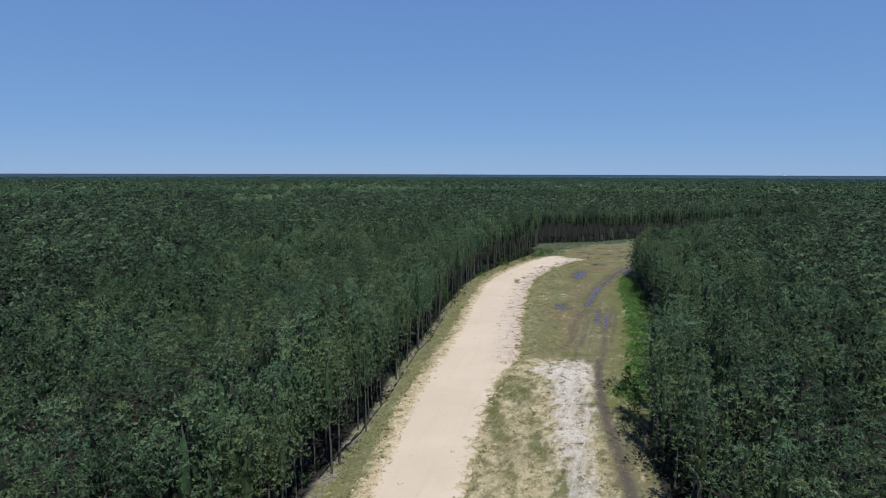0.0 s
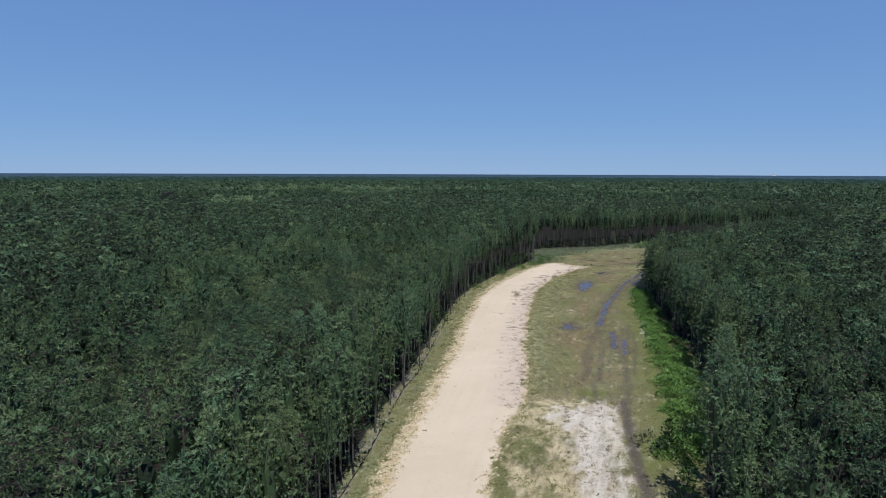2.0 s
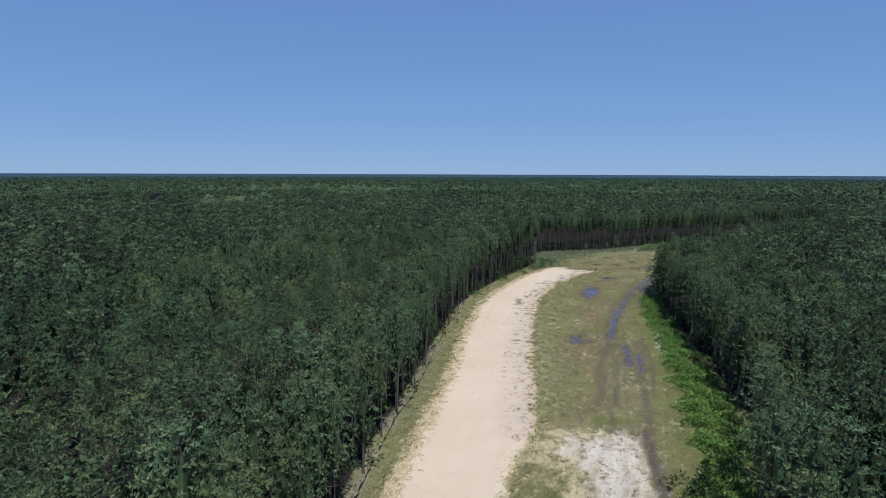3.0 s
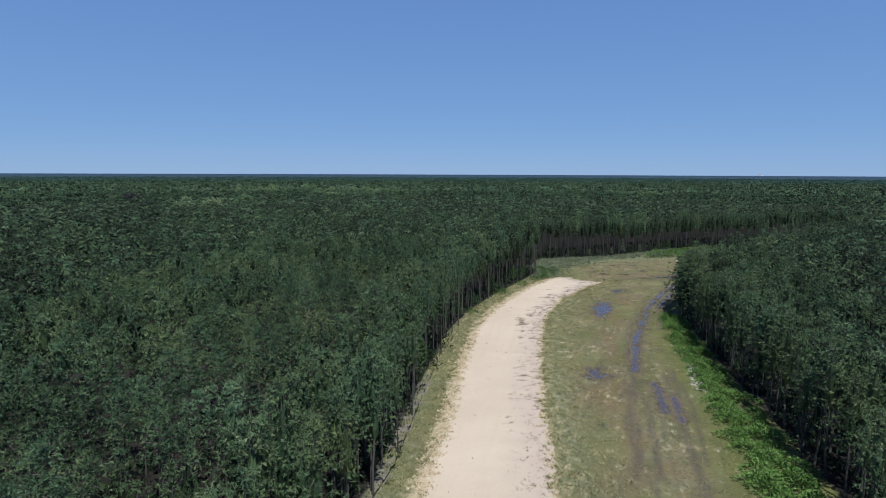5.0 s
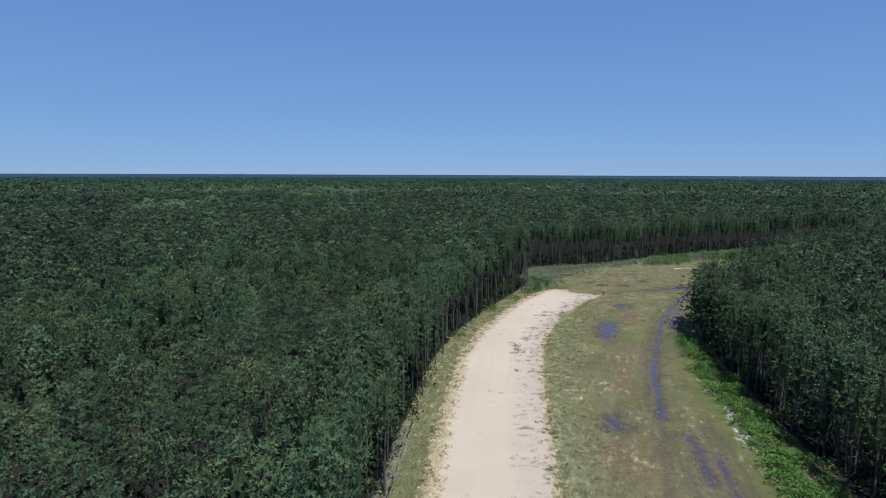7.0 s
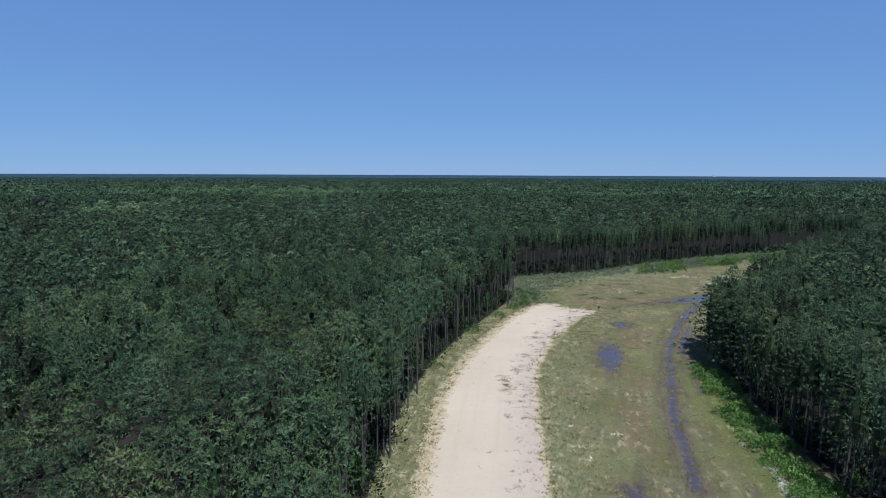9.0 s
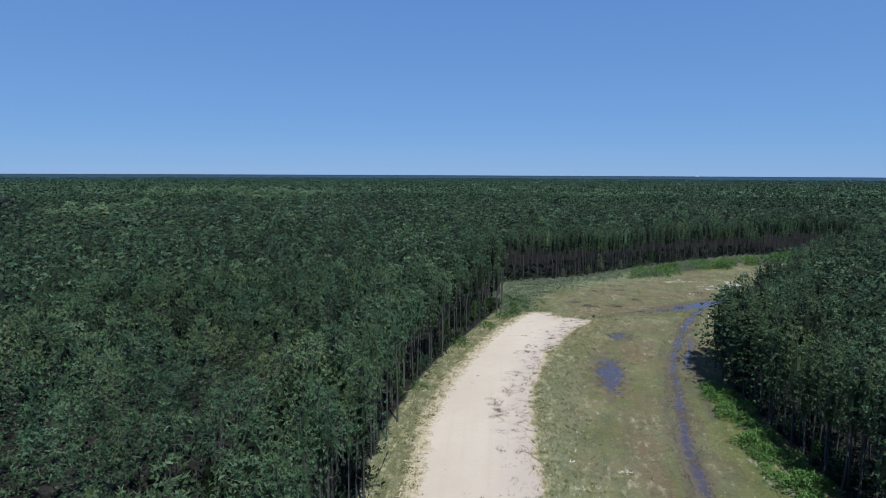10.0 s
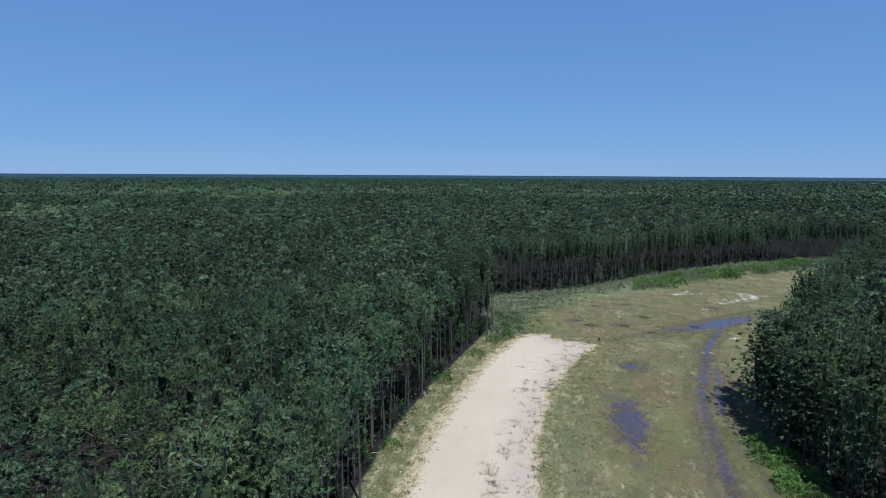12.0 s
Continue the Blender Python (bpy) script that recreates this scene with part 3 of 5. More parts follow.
def pine_crown(seed, tiers, limbs, clumps, tufts_each, needles, length, width, low=11.6, height=16.2, radius=1.48, sides=6, core=0.5, rings=2, twigs=False, foot=True, pad=0.5, lift=0.0, ragged=0.0):
    """A domed pine crown: tiers of limbs with clumps of needle tufts at their ends. Triangles (n, 3, 3), a tint shift
    for each, darker inside as painted shade, and whether it is of the inner mass.
    """
    rs = np.random.RandomState(seed)
    low, radius = low + rs.uniform(-0.7, 0.7), radius * rs.uniform(0.85, 1.18)
    n = tiers * limbs
    tier = np.repeat(np.arange(tiers), limbs)
    u = np.clip((tier + rs.uniform(-0.35, 0.35, n)) / max(tiers - 1, 1), 0, 0.97)
    a = tier * 1.1 + np.tile(np.arange(limbs), tiers) * 2 * np.pi / limbs + rs.normal(0, 0.3, n)
    reach = radius * np.minimum(0.72 + 0.9 * u, 1.0) * np.power(1 - u ** 2.2, 0.6) * rs.uniform(0.55 - ragged, 1.2 + ragged, n) + 0.15
    rise = 0.12 + 0.35 * u + rs.normal(0, 0.1, n)
    z = low + (height - 0.9 - low) * u
    out = np.stack([np.cos(a), np.sin(a), np.zeros(n)], 1)
    side = np.stack([-np.sin(a), np.cos(a), np.zeros(n)], 1)
    up = np.array([0, 0, 1.0])
    c, w, sh = [np.array([[0, 0, height - 0.6]])], [np.array([[0, 0, 1.0]])], [np.array([0.05])]
    shade = lift + rs.normal(0, 0.10, n)
    pads, pad_ways = [], []
    for k in range(clumps):
        q = 1.0 - 0.5 * k / max(clumps - 1, 1)
        lat = (0.0 if k == 0 else 1.0) * rs.uniform(-1, 1, n)
        at = out * (reach * q)[:, None] + side * (lat * 0.34 * reach)[:, None] + up * (z + rise * reach * q)[:, None]
        way = out * (0.8 - 0.5 * u)[:, None] + side * (lat * 0.4)[:, None] + up * (0.5 + 0.5 * u)[:, None]
        pads.append(at)
        pad_ways.append(way / np.linalg.norm(way, axis=1, keepdims=True))
        for _ in range(tufts_each):
            c.append(at + rs.normal(0, 0.42 * length if tufts_each > 1 else 0.1, (n, 3)) * (1, 1, 0.6))
            t = way + rs.normal(0, 0.3, (n, 3))
            w.append(t / np.linalg.norm(t, axis=1, keepdims=True))
            sh.append(shade + rs.normal(0, 0.07, n))
    tri = needle_stars(np.concatenate(c), np.concatenate(w), needles, length, width, rs)
    shift = np.repeat(np.concatenate(sh), needles)
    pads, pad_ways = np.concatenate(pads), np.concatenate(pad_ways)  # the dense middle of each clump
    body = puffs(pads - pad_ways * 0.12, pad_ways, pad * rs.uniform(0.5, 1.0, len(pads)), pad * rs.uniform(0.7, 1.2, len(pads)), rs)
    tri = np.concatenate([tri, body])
    # clump middles tinted down: shade among the needles put into the colour
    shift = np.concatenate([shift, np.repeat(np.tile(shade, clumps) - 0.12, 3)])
    if twigs:  # bare grey limbs between the tufts
        k = np.arange(0, n, 3)
        run = out[k] * reach[k][:, None] + up * (rise[k] * reach[k])[:, None]
        size = np.linalg.norm(run, axis=1)
        tri = np.concatenate([tri, blades(up * z[k][:, None], run / size[:, None], size * 0.95, np.full(len(k), 0.07), rs)])
        shift = np.concatenate([shift, np.full(len(k), 3.0)])
    n = len(tri)
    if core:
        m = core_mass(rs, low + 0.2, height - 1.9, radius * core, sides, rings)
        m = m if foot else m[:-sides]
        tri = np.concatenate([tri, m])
        # inner mass tinted far down, painting the dark gaps between the tufts
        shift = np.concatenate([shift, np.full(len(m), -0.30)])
    return tri, shift, np.arange(len(tri)) >= n


def taper(points, radii, sides=6, cap=True):
    """A tapered tube along points: verts, quads."""
    pts = np.array(points, float)
    vs = []
    for p, r in zip(pts, radii):
        for k in range(sides):
            a = 2 * np.pi * k / sides
            vs.append((p[0] + r * np.cos(a), p[1] + r * np.sin(a), p[2]))
    fs = [(i * sides + k, i * sides + (k + 1) % sides, (i + 1) * sides + (k + 1) % sides, (i + 1) * sides + k) for i in range(len(pts) - 1) for k in range(sides)]
    return np.array(vs), np.array(fs)


# where the trees stand: an uneven planting grid outside the clearing
def planting(x0, x1, y0, y1, step, seed, jitter=0.28):
    rs = np.random.RandomState(seed)
    gx, gy = np.meshgrid(np.arange(x0, x1, step), np.arange(y0, y1, step * 0.92), indexing="ij")
    gx = gx + (np.arange(gx.shape[1]) % 2)[None, :] * step / 2
    p = np.stack([gx.ravel(), gy.ravel()], 1)
    p += rs.uniform(-jitter, jitter, p.shape) * step
    return p


EYE_LINE = [(0, 0), (1, 62), (2, 90), (8, 134)]  # the open way over the clearing along which the woods are seen


def sector(x, y, margin=12.0):
    """Where the woods come into view somewhere along the way."""
    seen = np.zeros(x.shape, bool)
    for ex, ey, yaw in ((0, 0, 0.0), (0, 28, -1.2), (1, 62, -2.1), (2, 90, -4.5), (8, 134, -9.1)):
        a = radians(yaw)
        u, v = (x - ex) * math.cos(a) + (y - ey) * math.sin(a), -(x - ex) * math.sin(a) + (y - ey) * math.cos(a)
        seen |= (np.abs(u) < v * 0.76 + margin) & (v > 14)
    return seen


def seen_from(x, y):
    """The nearest distance at which a tree comes into view on the way."""
    line = polygon_array(EYE_LINE)
    best = np.full(x.shape, 1e9)
    for q in np.linspace(0, 134, 24):
        ex, a = np.interp(q, line[:, 1], line[:, 0]), radians(np.interp(q, (0, 62, 134), (0, -2.1, -9.1)))
        u, v = (x - ex) * math.cos(a) + (y - q) * math.sin(a), -(x - ex) * math.sin(a) + (y - q) * math.cos(a)
        d = np.where((np.abs(u) < v * 0.76 + 4) & (v > 32), np.hypot(u, v), 1e9)
        best = np.minimum(best, d)
    return np.where(best < 1e8, best, 300.0)


GROVES = [(-135, 430, 14), (-134, 478, 16), (-175, 725, 26), (-72, 660, 30), (-62, 740, 28), (-125, 810, 40), (-200, 890, 50), (-60, 765, 35), (-380, 545, 40), (230, 700, 40)]  # broadleaf trees among the pines


def stand(points):
    """Per tree: scale, turn, tint."""
    x, y = points[:, 0], points[:, 1]
    patch = 0.405 + 0.06 * wave(x, y, 60.0, 31) + 0.05 * wave(x, y, 18.0, 32)
    n = len(points)
    for gx, gy, gr in GROVES:
        patch = patch + 0.35 * np.exp(-((x - gx) ** 2 + (y - gy) ** 2) / gr ** 2)
    tint = np.clip(patch + rng.normal(0, 0.16, n), 0, 1.2)
    scale = 1.0 + 0.05 * wave(x, y, 90.0, 33) + rng.normal(0, 0.10, n)
    return np.clip(scale, 0.78, 1.2), rng.uniform(0, 2 * np.pi, n), tint


def scatter(templates, points, scale, turn, tint, z0=0.0, flat=1.0):
    """Copies of blade templates, as verts (n, k, 3) and a tint for each vertex."""
    out, tints, inner = [], [], []
    pick = rng.randint(0, len(templates), len(points))
    for k, tpl in enumerate(templates):
        sel = np.where(pick == k)[0]
        if not len(sel):
            continue
        c, s = np.cos(turn[sel])[:, None, None], np.sin(turn[sel])[:, None, None]
        q = tpl[0][None] * scale[sel][:, None, None, None]
        x, y, z = q[..., 0], q[..., 1], q[..., 2]
        v = np.stack([c * x - s * y + points[sel, 0][:, None, None], s * x + c * y + points[sel, 1][:, None, None], z + z0], -1)
        out.append(v.reshape(-1, 3, 3))
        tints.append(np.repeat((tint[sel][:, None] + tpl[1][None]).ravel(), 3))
        inner.append(np.tile(tpl[2], len(sel)))
    return np.concatenate(out), np.concatenate(tints), np.concatenate(inner)


# all trees on one planting grid, sorted by how near they come to the way
STEP = 2.75
trees = planting(-520, 760, -70, 780, STEP, 11)
edge_d = signed(CLEARING, trees[:, 0], trees[:, 1])
keep = (edge_d > 0.6) & (sector(trees[:, 0], trees[:, 1]) | ((np.abs(trees[:, 0]) < 130) & (trees[:, 1] < 190)))
trees, edge_d = trees[keep], edge_d[keep]


def edge_row(points, seed, uneven=0.0):
    """Outermost trees, unevenly spaced along a border; the woods lie on the given side."""
    rs = np.random.RandomState(seed)
    pts = polygon_array(points)
    seg = np.hypot(*np.diff(pts, axis=0).T)
    run = np.concatenate([[0], np.cumsum(seg)])
    at, spots = 1.0, []
    while at < run[-1]:
        spots.append((np.interp(at, run, pts[:, 0]), np.interp(at, run, pts[:, 1])))
        at += rs.uniform(1.3, 4.6)
    p = np.array(spots) + rs.normal(0, 0.8, (len(spots), 2))
    d = signed(CLEARING, p[:, 0], p[:, 1])
    return p[d > -1.1] if not uneven else p + np.column_stack([uneven * wave(p[:, 0], p[:, 1], 15.0, 35), np.zeros(len(p))])


keep = (edge_d > 2.0) & ((edge_d > 5.5) | (wave(trees[:, 0], trees[:, 1], 15.0, 35) > -0.75))
rows_at = np.concatenate([edge_row(LEFT_EDGE[2:], 1, 1.5), edge_row([(x - 1.6, y) for x, y in LEFT_EDGE[2:13]], 15, 1.5), edge_row(NOOK, 2), edge_row(FAR_EDGE[:-1], 3), edge_row(RIGHT_EDGE[2:-1], 4), edge_row(RIGHT_EDGE[10:14], 14) + np.array([0.5, -0.5])])
trees = np.concatenate([trees[keep], rows_at])
edge_d = signed(CLEARING, trees[:, 0], trees[:, 1])
near_d = line_distance(EYE_LINE, trees[:, 0], trees[:, 1])
keep = (near_d < 620) & ((near_d < 400) | (np.random.RandomState(8).uniform(0, 1, len(trees)) < 0.68))
trees, edge_d, near_d = trees[keep], edge_d[keep], near_d[keep]
is_edge = (edge_d < 4.0) & (near_d < 200) & (trees[:, 1] < 345) & (trees[:, 1] > 44) & (trees[:, 0] < 125)
ranked = np.where(is_edge)[0][np.argsort(near_d[is_edge] + 6.0 * edge_d[is_edge])]
is_edge[ranked[286:]] = False
scale_all, turn_all, tint_all = stand(trees)
view_d = seen_from(trees[:, 0], trees[:, 1])

# lift tints close crowns lighter, far ones darker, making up for uneven self-shading
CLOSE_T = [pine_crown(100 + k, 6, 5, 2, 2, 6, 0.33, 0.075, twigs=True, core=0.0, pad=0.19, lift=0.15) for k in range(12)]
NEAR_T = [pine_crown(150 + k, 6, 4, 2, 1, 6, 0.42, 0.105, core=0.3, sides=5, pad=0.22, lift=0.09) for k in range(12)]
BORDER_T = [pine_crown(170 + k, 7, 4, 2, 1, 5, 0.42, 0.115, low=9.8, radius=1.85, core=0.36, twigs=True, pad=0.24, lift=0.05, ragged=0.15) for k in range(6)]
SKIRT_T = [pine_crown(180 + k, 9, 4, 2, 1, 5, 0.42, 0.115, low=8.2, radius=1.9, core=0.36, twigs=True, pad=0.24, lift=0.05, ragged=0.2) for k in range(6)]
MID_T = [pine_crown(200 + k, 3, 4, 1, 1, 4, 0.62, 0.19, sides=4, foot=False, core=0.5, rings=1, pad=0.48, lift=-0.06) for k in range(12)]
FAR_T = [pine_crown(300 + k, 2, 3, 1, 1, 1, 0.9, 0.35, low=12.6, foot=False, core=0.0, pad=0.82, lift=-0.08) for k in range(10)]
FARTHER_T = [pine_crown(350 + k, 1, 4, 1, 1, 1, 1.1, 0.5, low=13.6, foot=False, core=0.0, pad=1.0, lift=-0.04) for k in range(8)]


def woods(name, label, bands):
    """One object of many trees: bands of (templates, mask)."""
    verts, faces, tints, base = [], [], [], 0
    for tpl, mask in bands:
        v, t, core = scatter(tpl, trees[mask], scale_all[mask], turn_all[mask], tint_all[mask])
        m = len(v)
        faces.append(np.arange(m * 3).reshape(m, 3) + base)
        verts.append(v.reshape(-1, 3))
        tints.append(t)
        base += m * 3
    crown_faces = sum(len(f) for f in faces)
    # trunks where one can see in between them from the clearing
    stems = np.where((edge_d < 18) & (near_d < 330) & ~is_edge & ((edge_d < 3) | (np.random.RandomState(10).uniform(0, 1, len(trees)) < 0.55)))[0]
    ring = np.array([[math.cos(a), math.sin(a)] for a in np.arange(5) * 2 * np.pi / 5])
    n = len(stems)
    lean = rng.normal(0, 0.15, (n, 2))
    low = np.concatenate([trees[stems][:, None, :] + ring[None] * 0.10, np.zeros((n, 5, 1))], 2)
    top = np.concatenate([trees[stems][:, None, :] + lean[:, None, :] + ring[None] * 0.07, np.full((n, 5, 1), 12.5)], 2)
    v = np.concatenate([low, top], 1).reshape(-1, 3)
    k = np.arange(5)
    kn = (k + 1) % 5
    one = np.concatenate([np.stack([k, kn, kn + 5], 1), np.stack([k, kn + 5, k + 5], 1)])
    f = (one[None] + (np.arange(n) * 10)[:, None, None]).reshape(-1, 3) + base
    verts.append(v)
    faces.append(f)
    tints.append(np.zeros(len(v)))
    mats = np.zeros(crown_faces + len(f), np.int32)
    mats[crown_faces:] = 1
    me = mesh_from(name, np.concatenate(verts), np.concatenate(faces), [NEEDLES, BARK], {"tint": np.concatenate(tints)}, mats)
    tagged(new(name, me), label, "forest", kind="stuff")


border_tree = (edge_d < 9) & (near_d < 330) & (trees[:, 1] > 44) & ~is_edge
inner_tree = ~is_edge & ~border_tree
skirted = ((trees[:, 1] < 262) | (trees[:, 0] > 82)) & (np.random.RandomState(9).uniform(0, 1, len(trees)) < 0.75)  # limbs left lower down
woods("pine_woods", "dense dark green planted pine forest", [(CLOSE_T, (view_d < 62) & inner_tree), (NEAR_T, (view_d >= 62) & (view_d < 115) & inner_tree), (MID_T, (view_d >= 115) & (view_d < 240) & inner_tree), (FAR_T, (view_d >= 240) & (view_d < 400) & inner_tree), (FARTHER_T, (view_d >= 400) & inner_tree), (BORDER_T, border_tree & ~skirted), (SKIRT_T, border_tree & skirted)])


def part(name, mesh, parent, label=""):
    ob = new(name, mesh)
    ob.parent = parent
    if label:
        tagged(ob, label)
    return ob


def pine_kind(seed, low, tiers, radius, pad=0.22):
    """Meshes of one edge pine: trunk, bare limbs, crown."""
    rs = np.random.RandomState(seed)
    zs = np.array([0.0, 0.5, 3, 6, 9, 12, 15.6])
    sway = np.cumsum(rs.normal(0, 0.05, (7, 2)), 0)
    sway -= sway[0]
    r = np.array([0.17, 0.125, 0.115, 0.105, 0.09, 0.06, 0.025]) * rs.uniform(0.85, 1.15)
    tv, tf = taper(np.column_stack([sway, zs]), r, 7)
    trunk = mesh_from("trunk", tv, tf, [BARK], smooth=True)
    limbs = []
    for k in range(5):
        h = rs.uniform(4.0, 9.5)
        a = rs.uniform(0, 2 * np.pi)
        ln = rs.uniform(0.7, 1.9)
        c = np.array([np.interp(h, zs, sway[:, 0]), np.interp(h, zs, sway[:, 1]), h])
        reach = np.array([math.cos(a) * ln, math.sin(a) * ln, 0])
        up = np.array([0, 0, 1.0])
        sd = np.cross(reach, up) / ln
        mid, end = c + reach * 0.55 + up * 0.05 * ln, c + reach + up * rs.uniform(0.0, 0.5) * ln
        v, f = [], []
        for p, w in ((c, 0.045), (mid, 0.03), (end, 0.008)):
            v += [p + sd * w, p - sd * w * 0.5 + up * w, p - sd * w * 0.5 - up * w]
        for i in (0, 3):
            for j in range(3):
                f.append((i + j, i + (j + 1) % 3, i + 3 + (j + 1) % 3, i + 3 + j))
        limbs.append(mesh_from("limb", np.array(v), np.array(f), [BARK]))
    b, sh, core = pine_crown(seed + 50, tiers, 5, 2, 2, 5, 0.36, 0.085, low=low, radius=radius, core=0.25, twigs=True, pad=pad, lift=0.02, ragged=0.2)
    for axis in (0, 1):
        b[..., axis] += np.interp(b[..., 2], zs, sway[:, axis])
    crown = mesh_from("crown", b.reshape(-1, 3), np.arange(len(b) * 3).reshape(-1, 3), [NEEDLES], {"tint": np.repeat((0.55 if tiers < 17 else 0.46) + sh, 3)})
    return trunk, limbs, crown


def edge_pines():
    kinds = []
    for k in range(11):
        base = new("pine_tree")
        base.empty_display_size = 0.5
        tagged(base, "tall slender pine with bare lower trunk at the clearing's edge" if k < 10 else "broad dark pine with branches down to the ground", "tree", "pines along the clearing")
        trunk, limbs, crown = pine_kind(400 + k, (5.0, 6.4, 7.2, 5.8, 6.8, 5.8, 8.6, 10.0, 7.2, 10.4, 2.6)[k], 11 if k < 5 else (12, 8, 7, 11, 7)[k - 5] if k < 10 else 17, 2.4 if k < 5 else 2.2 if k < 10 else 2.3, 0.22 if k < 10 else 0.34)
        part("trunk", trunk, base)
        part("crown", crown, base)
        for lm in limbs:
            part("limb", lm, base, "dead bare limb")
        kinds.append(base)
    used = set()
    for i in np.where(is_edge)[0]:
        s = float(scale_all[i]) * rng.uniform(0.86, 1.06)
        m = Matrix.LocRotScale((trees[i, 0], trees[i, 1], -0.03), Euler((rng.normal(0, 0.015), rng.normal(0, 0.015), turn_all[i])), (s * rng.uniform(0.9, 1.15),) * 2 + (s,))
        stretch = (5, 8, 5, 8, 6) if trees[i, 1] < 150 else (6, 8, 7, 9, 6)  # farther on the stems stand bare
        k = int(rng.randint(0, 5)) if line_distance(RIGHT_EDGE[3:14], trees[i:i + 1, 0], trees[i:i + 1, 1])[0] < 6 else stretch[int(rng.randint(0, len(stretch)))]
        if k not in used:
            used.add(k)
            kinds[k].matrix_basis = m
        else:
            ob = copy_thing(kinds[k], Matrix())
            ob.matrix_basis = m
    corner = [(67.6, 209.4, 0.87, 1.45), (69.8, 215.6, 0.92, 1.45), (71.0, 214.0, 0.98, 1.5), (65.2, 202.6, 0.9, 1.35), (68.2, 201.0, 0.95, 1.4), (69.6, 211.8, 0.93, 1.5), (72.8, 218.4, 0.98, 1.55), (67.4, 205.6, 0.95, 1.4), (76.0, 221.0, 0.95, 1.4), (64.6, 199.0, 0.95, 1.35), (63.4, 191.0, 0.9, 1.2), (58.6, 166.0, 0.9, 1.1), (55.0, 150.0, 0.9, 1.15), (49.5, 127.0, 0.9, 1.1)]
    for j, (x, y, s, wide) in enumerate(corner):  # broad low-branched pines
        ob = kinds[10] if j == 0 else copy_thing(kinds[10], Matrix())
        ob.matrix_basis = Matrix.LocRotScale((x, y, -0.03), Euler((0, 0, rng.uniform(0, 6.28))), (s * wide, s * wide, s))


edge_pines()


def far_woods():
    """Crowns from 600 m outward, and the closed canopy to the horizon."""
    p = planting(-1500, 1700, 400, 1700, 11.0, 12)
    d = line_distance(EYE_LINE, p[:, 0], p[:, 1])
    k = (d > 610) & (d < 1500) & sector(p[:, 0], p[:, 1], 40)
    p = p[k]
    sc, tu, ti = stand(p)
    tpl = [pine_crown(500 + j, 1, 4, 1, 1, 1, 1.6, 0.8, low=13.4, radius=3.0, core=0.0, pad=1.7, lift=-0.06) for j in range(6)]
    v, t, core = scatter(tpl, p, sc, tu, ti)
    p = planting(-2400, 2600, 900, 2800, 21.0, 13)
    d = line_distance(EYE_LINE, p[:, 0], p[:, 1])
    p = p[(d > 1480) & (d < 2600) & sector(p[:, 0], p[:, 1], 40)]
    wide = [pine_crown(520 + j, 1, 4, 1, 1, 1, 3.0, 1.4, low=13.2, radius=6.0, core=0.0, pad=3.4) for j in range(6)]
    v2, t2, core = scatter(wide, p, *stand(p))
    first = len(v)
    # the outermost crowns get the haze colour too
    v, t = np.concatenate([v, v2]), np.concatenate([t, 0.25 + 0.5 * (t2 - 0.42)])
    f = np.arange(len(v) * 3).reshape(-1, 3)
    verts, faces, tints = [v.reshape(-1, 3)], [f], [t]
    base = len(v) * 3
    # closed canopy, a polar sheet round the way
    rad = np.concatenate([np.arange(640, 1500, 16.0), np.geomspace(1500, 4990, 70)])
    ang = np.radians(np.arange(-60, 60.01, 0.4))
    r, a = np.meshgrid(rad, ang, indexing="ij")
    x, y = r * np.sin(a) + 10, r * np.cos(a) + 60
    z = 12.0 + (rng.normal(0, 1.0, x.shape) + 1.5 * wave(x, y, 160.0, 41)) * np.clip((3500 - r) / 1500, 0.1, 1) + 11.0 * np.clip((r - 1500) / 3490, 0, 1)
    z = np.where(r < 700, 10.5, z)
    idx = np.arange(x.size).reshape(x.shape)
    q = np.stack([idx[:-1, :-1], idx[1:, :-1], idx[1:, 1:], idx[:-1, 1:]], -1).reshape(-1, 4)
    q = np.concatenate([q[:, [0, 1, 2]], q[:, [0, 2, 3]]])
    # canopy faces past 1500 m go over to the haze-coloured material
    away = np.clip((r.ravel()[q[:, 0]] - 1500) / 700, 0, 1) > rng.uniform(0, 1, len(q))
    verts.append(np.stack([x.ravel(), y.ravel(), z.ravel()], 1))
    faces.append(q + base)
    near_tint = 0.34 + 0.06 * wave(x, y, 240.0, 42) + 0.08 * rng.normal(size=x.shape)
    # painted haze deepens with the logarithm of the distance
    haze_tint = np.clip(np.log(r / 1100) / np.log(4.4), 0, 1) + 0.05 * wave(x, y, 300.0, 43) + 0.07 * rng.normal(size=x.shape)
    tints.append(np.where(r < 1800, near_tint, haze_tint).ravel())
    me = mesh_from("far_woods", np.concatenate(verts), np.concatenate(faces), [NEEDLES, HAZED], {"tint": np.concatenate(tints)}, np.concatenate([(np.arange(len(f)) >= first).astype(np.int32), away.astype(np.int32)]))
    tagged(new("far_woods", me), "distant forest canopy to the horizon, bluer with painted haze", "forest", kind="stuff")


far_woods()


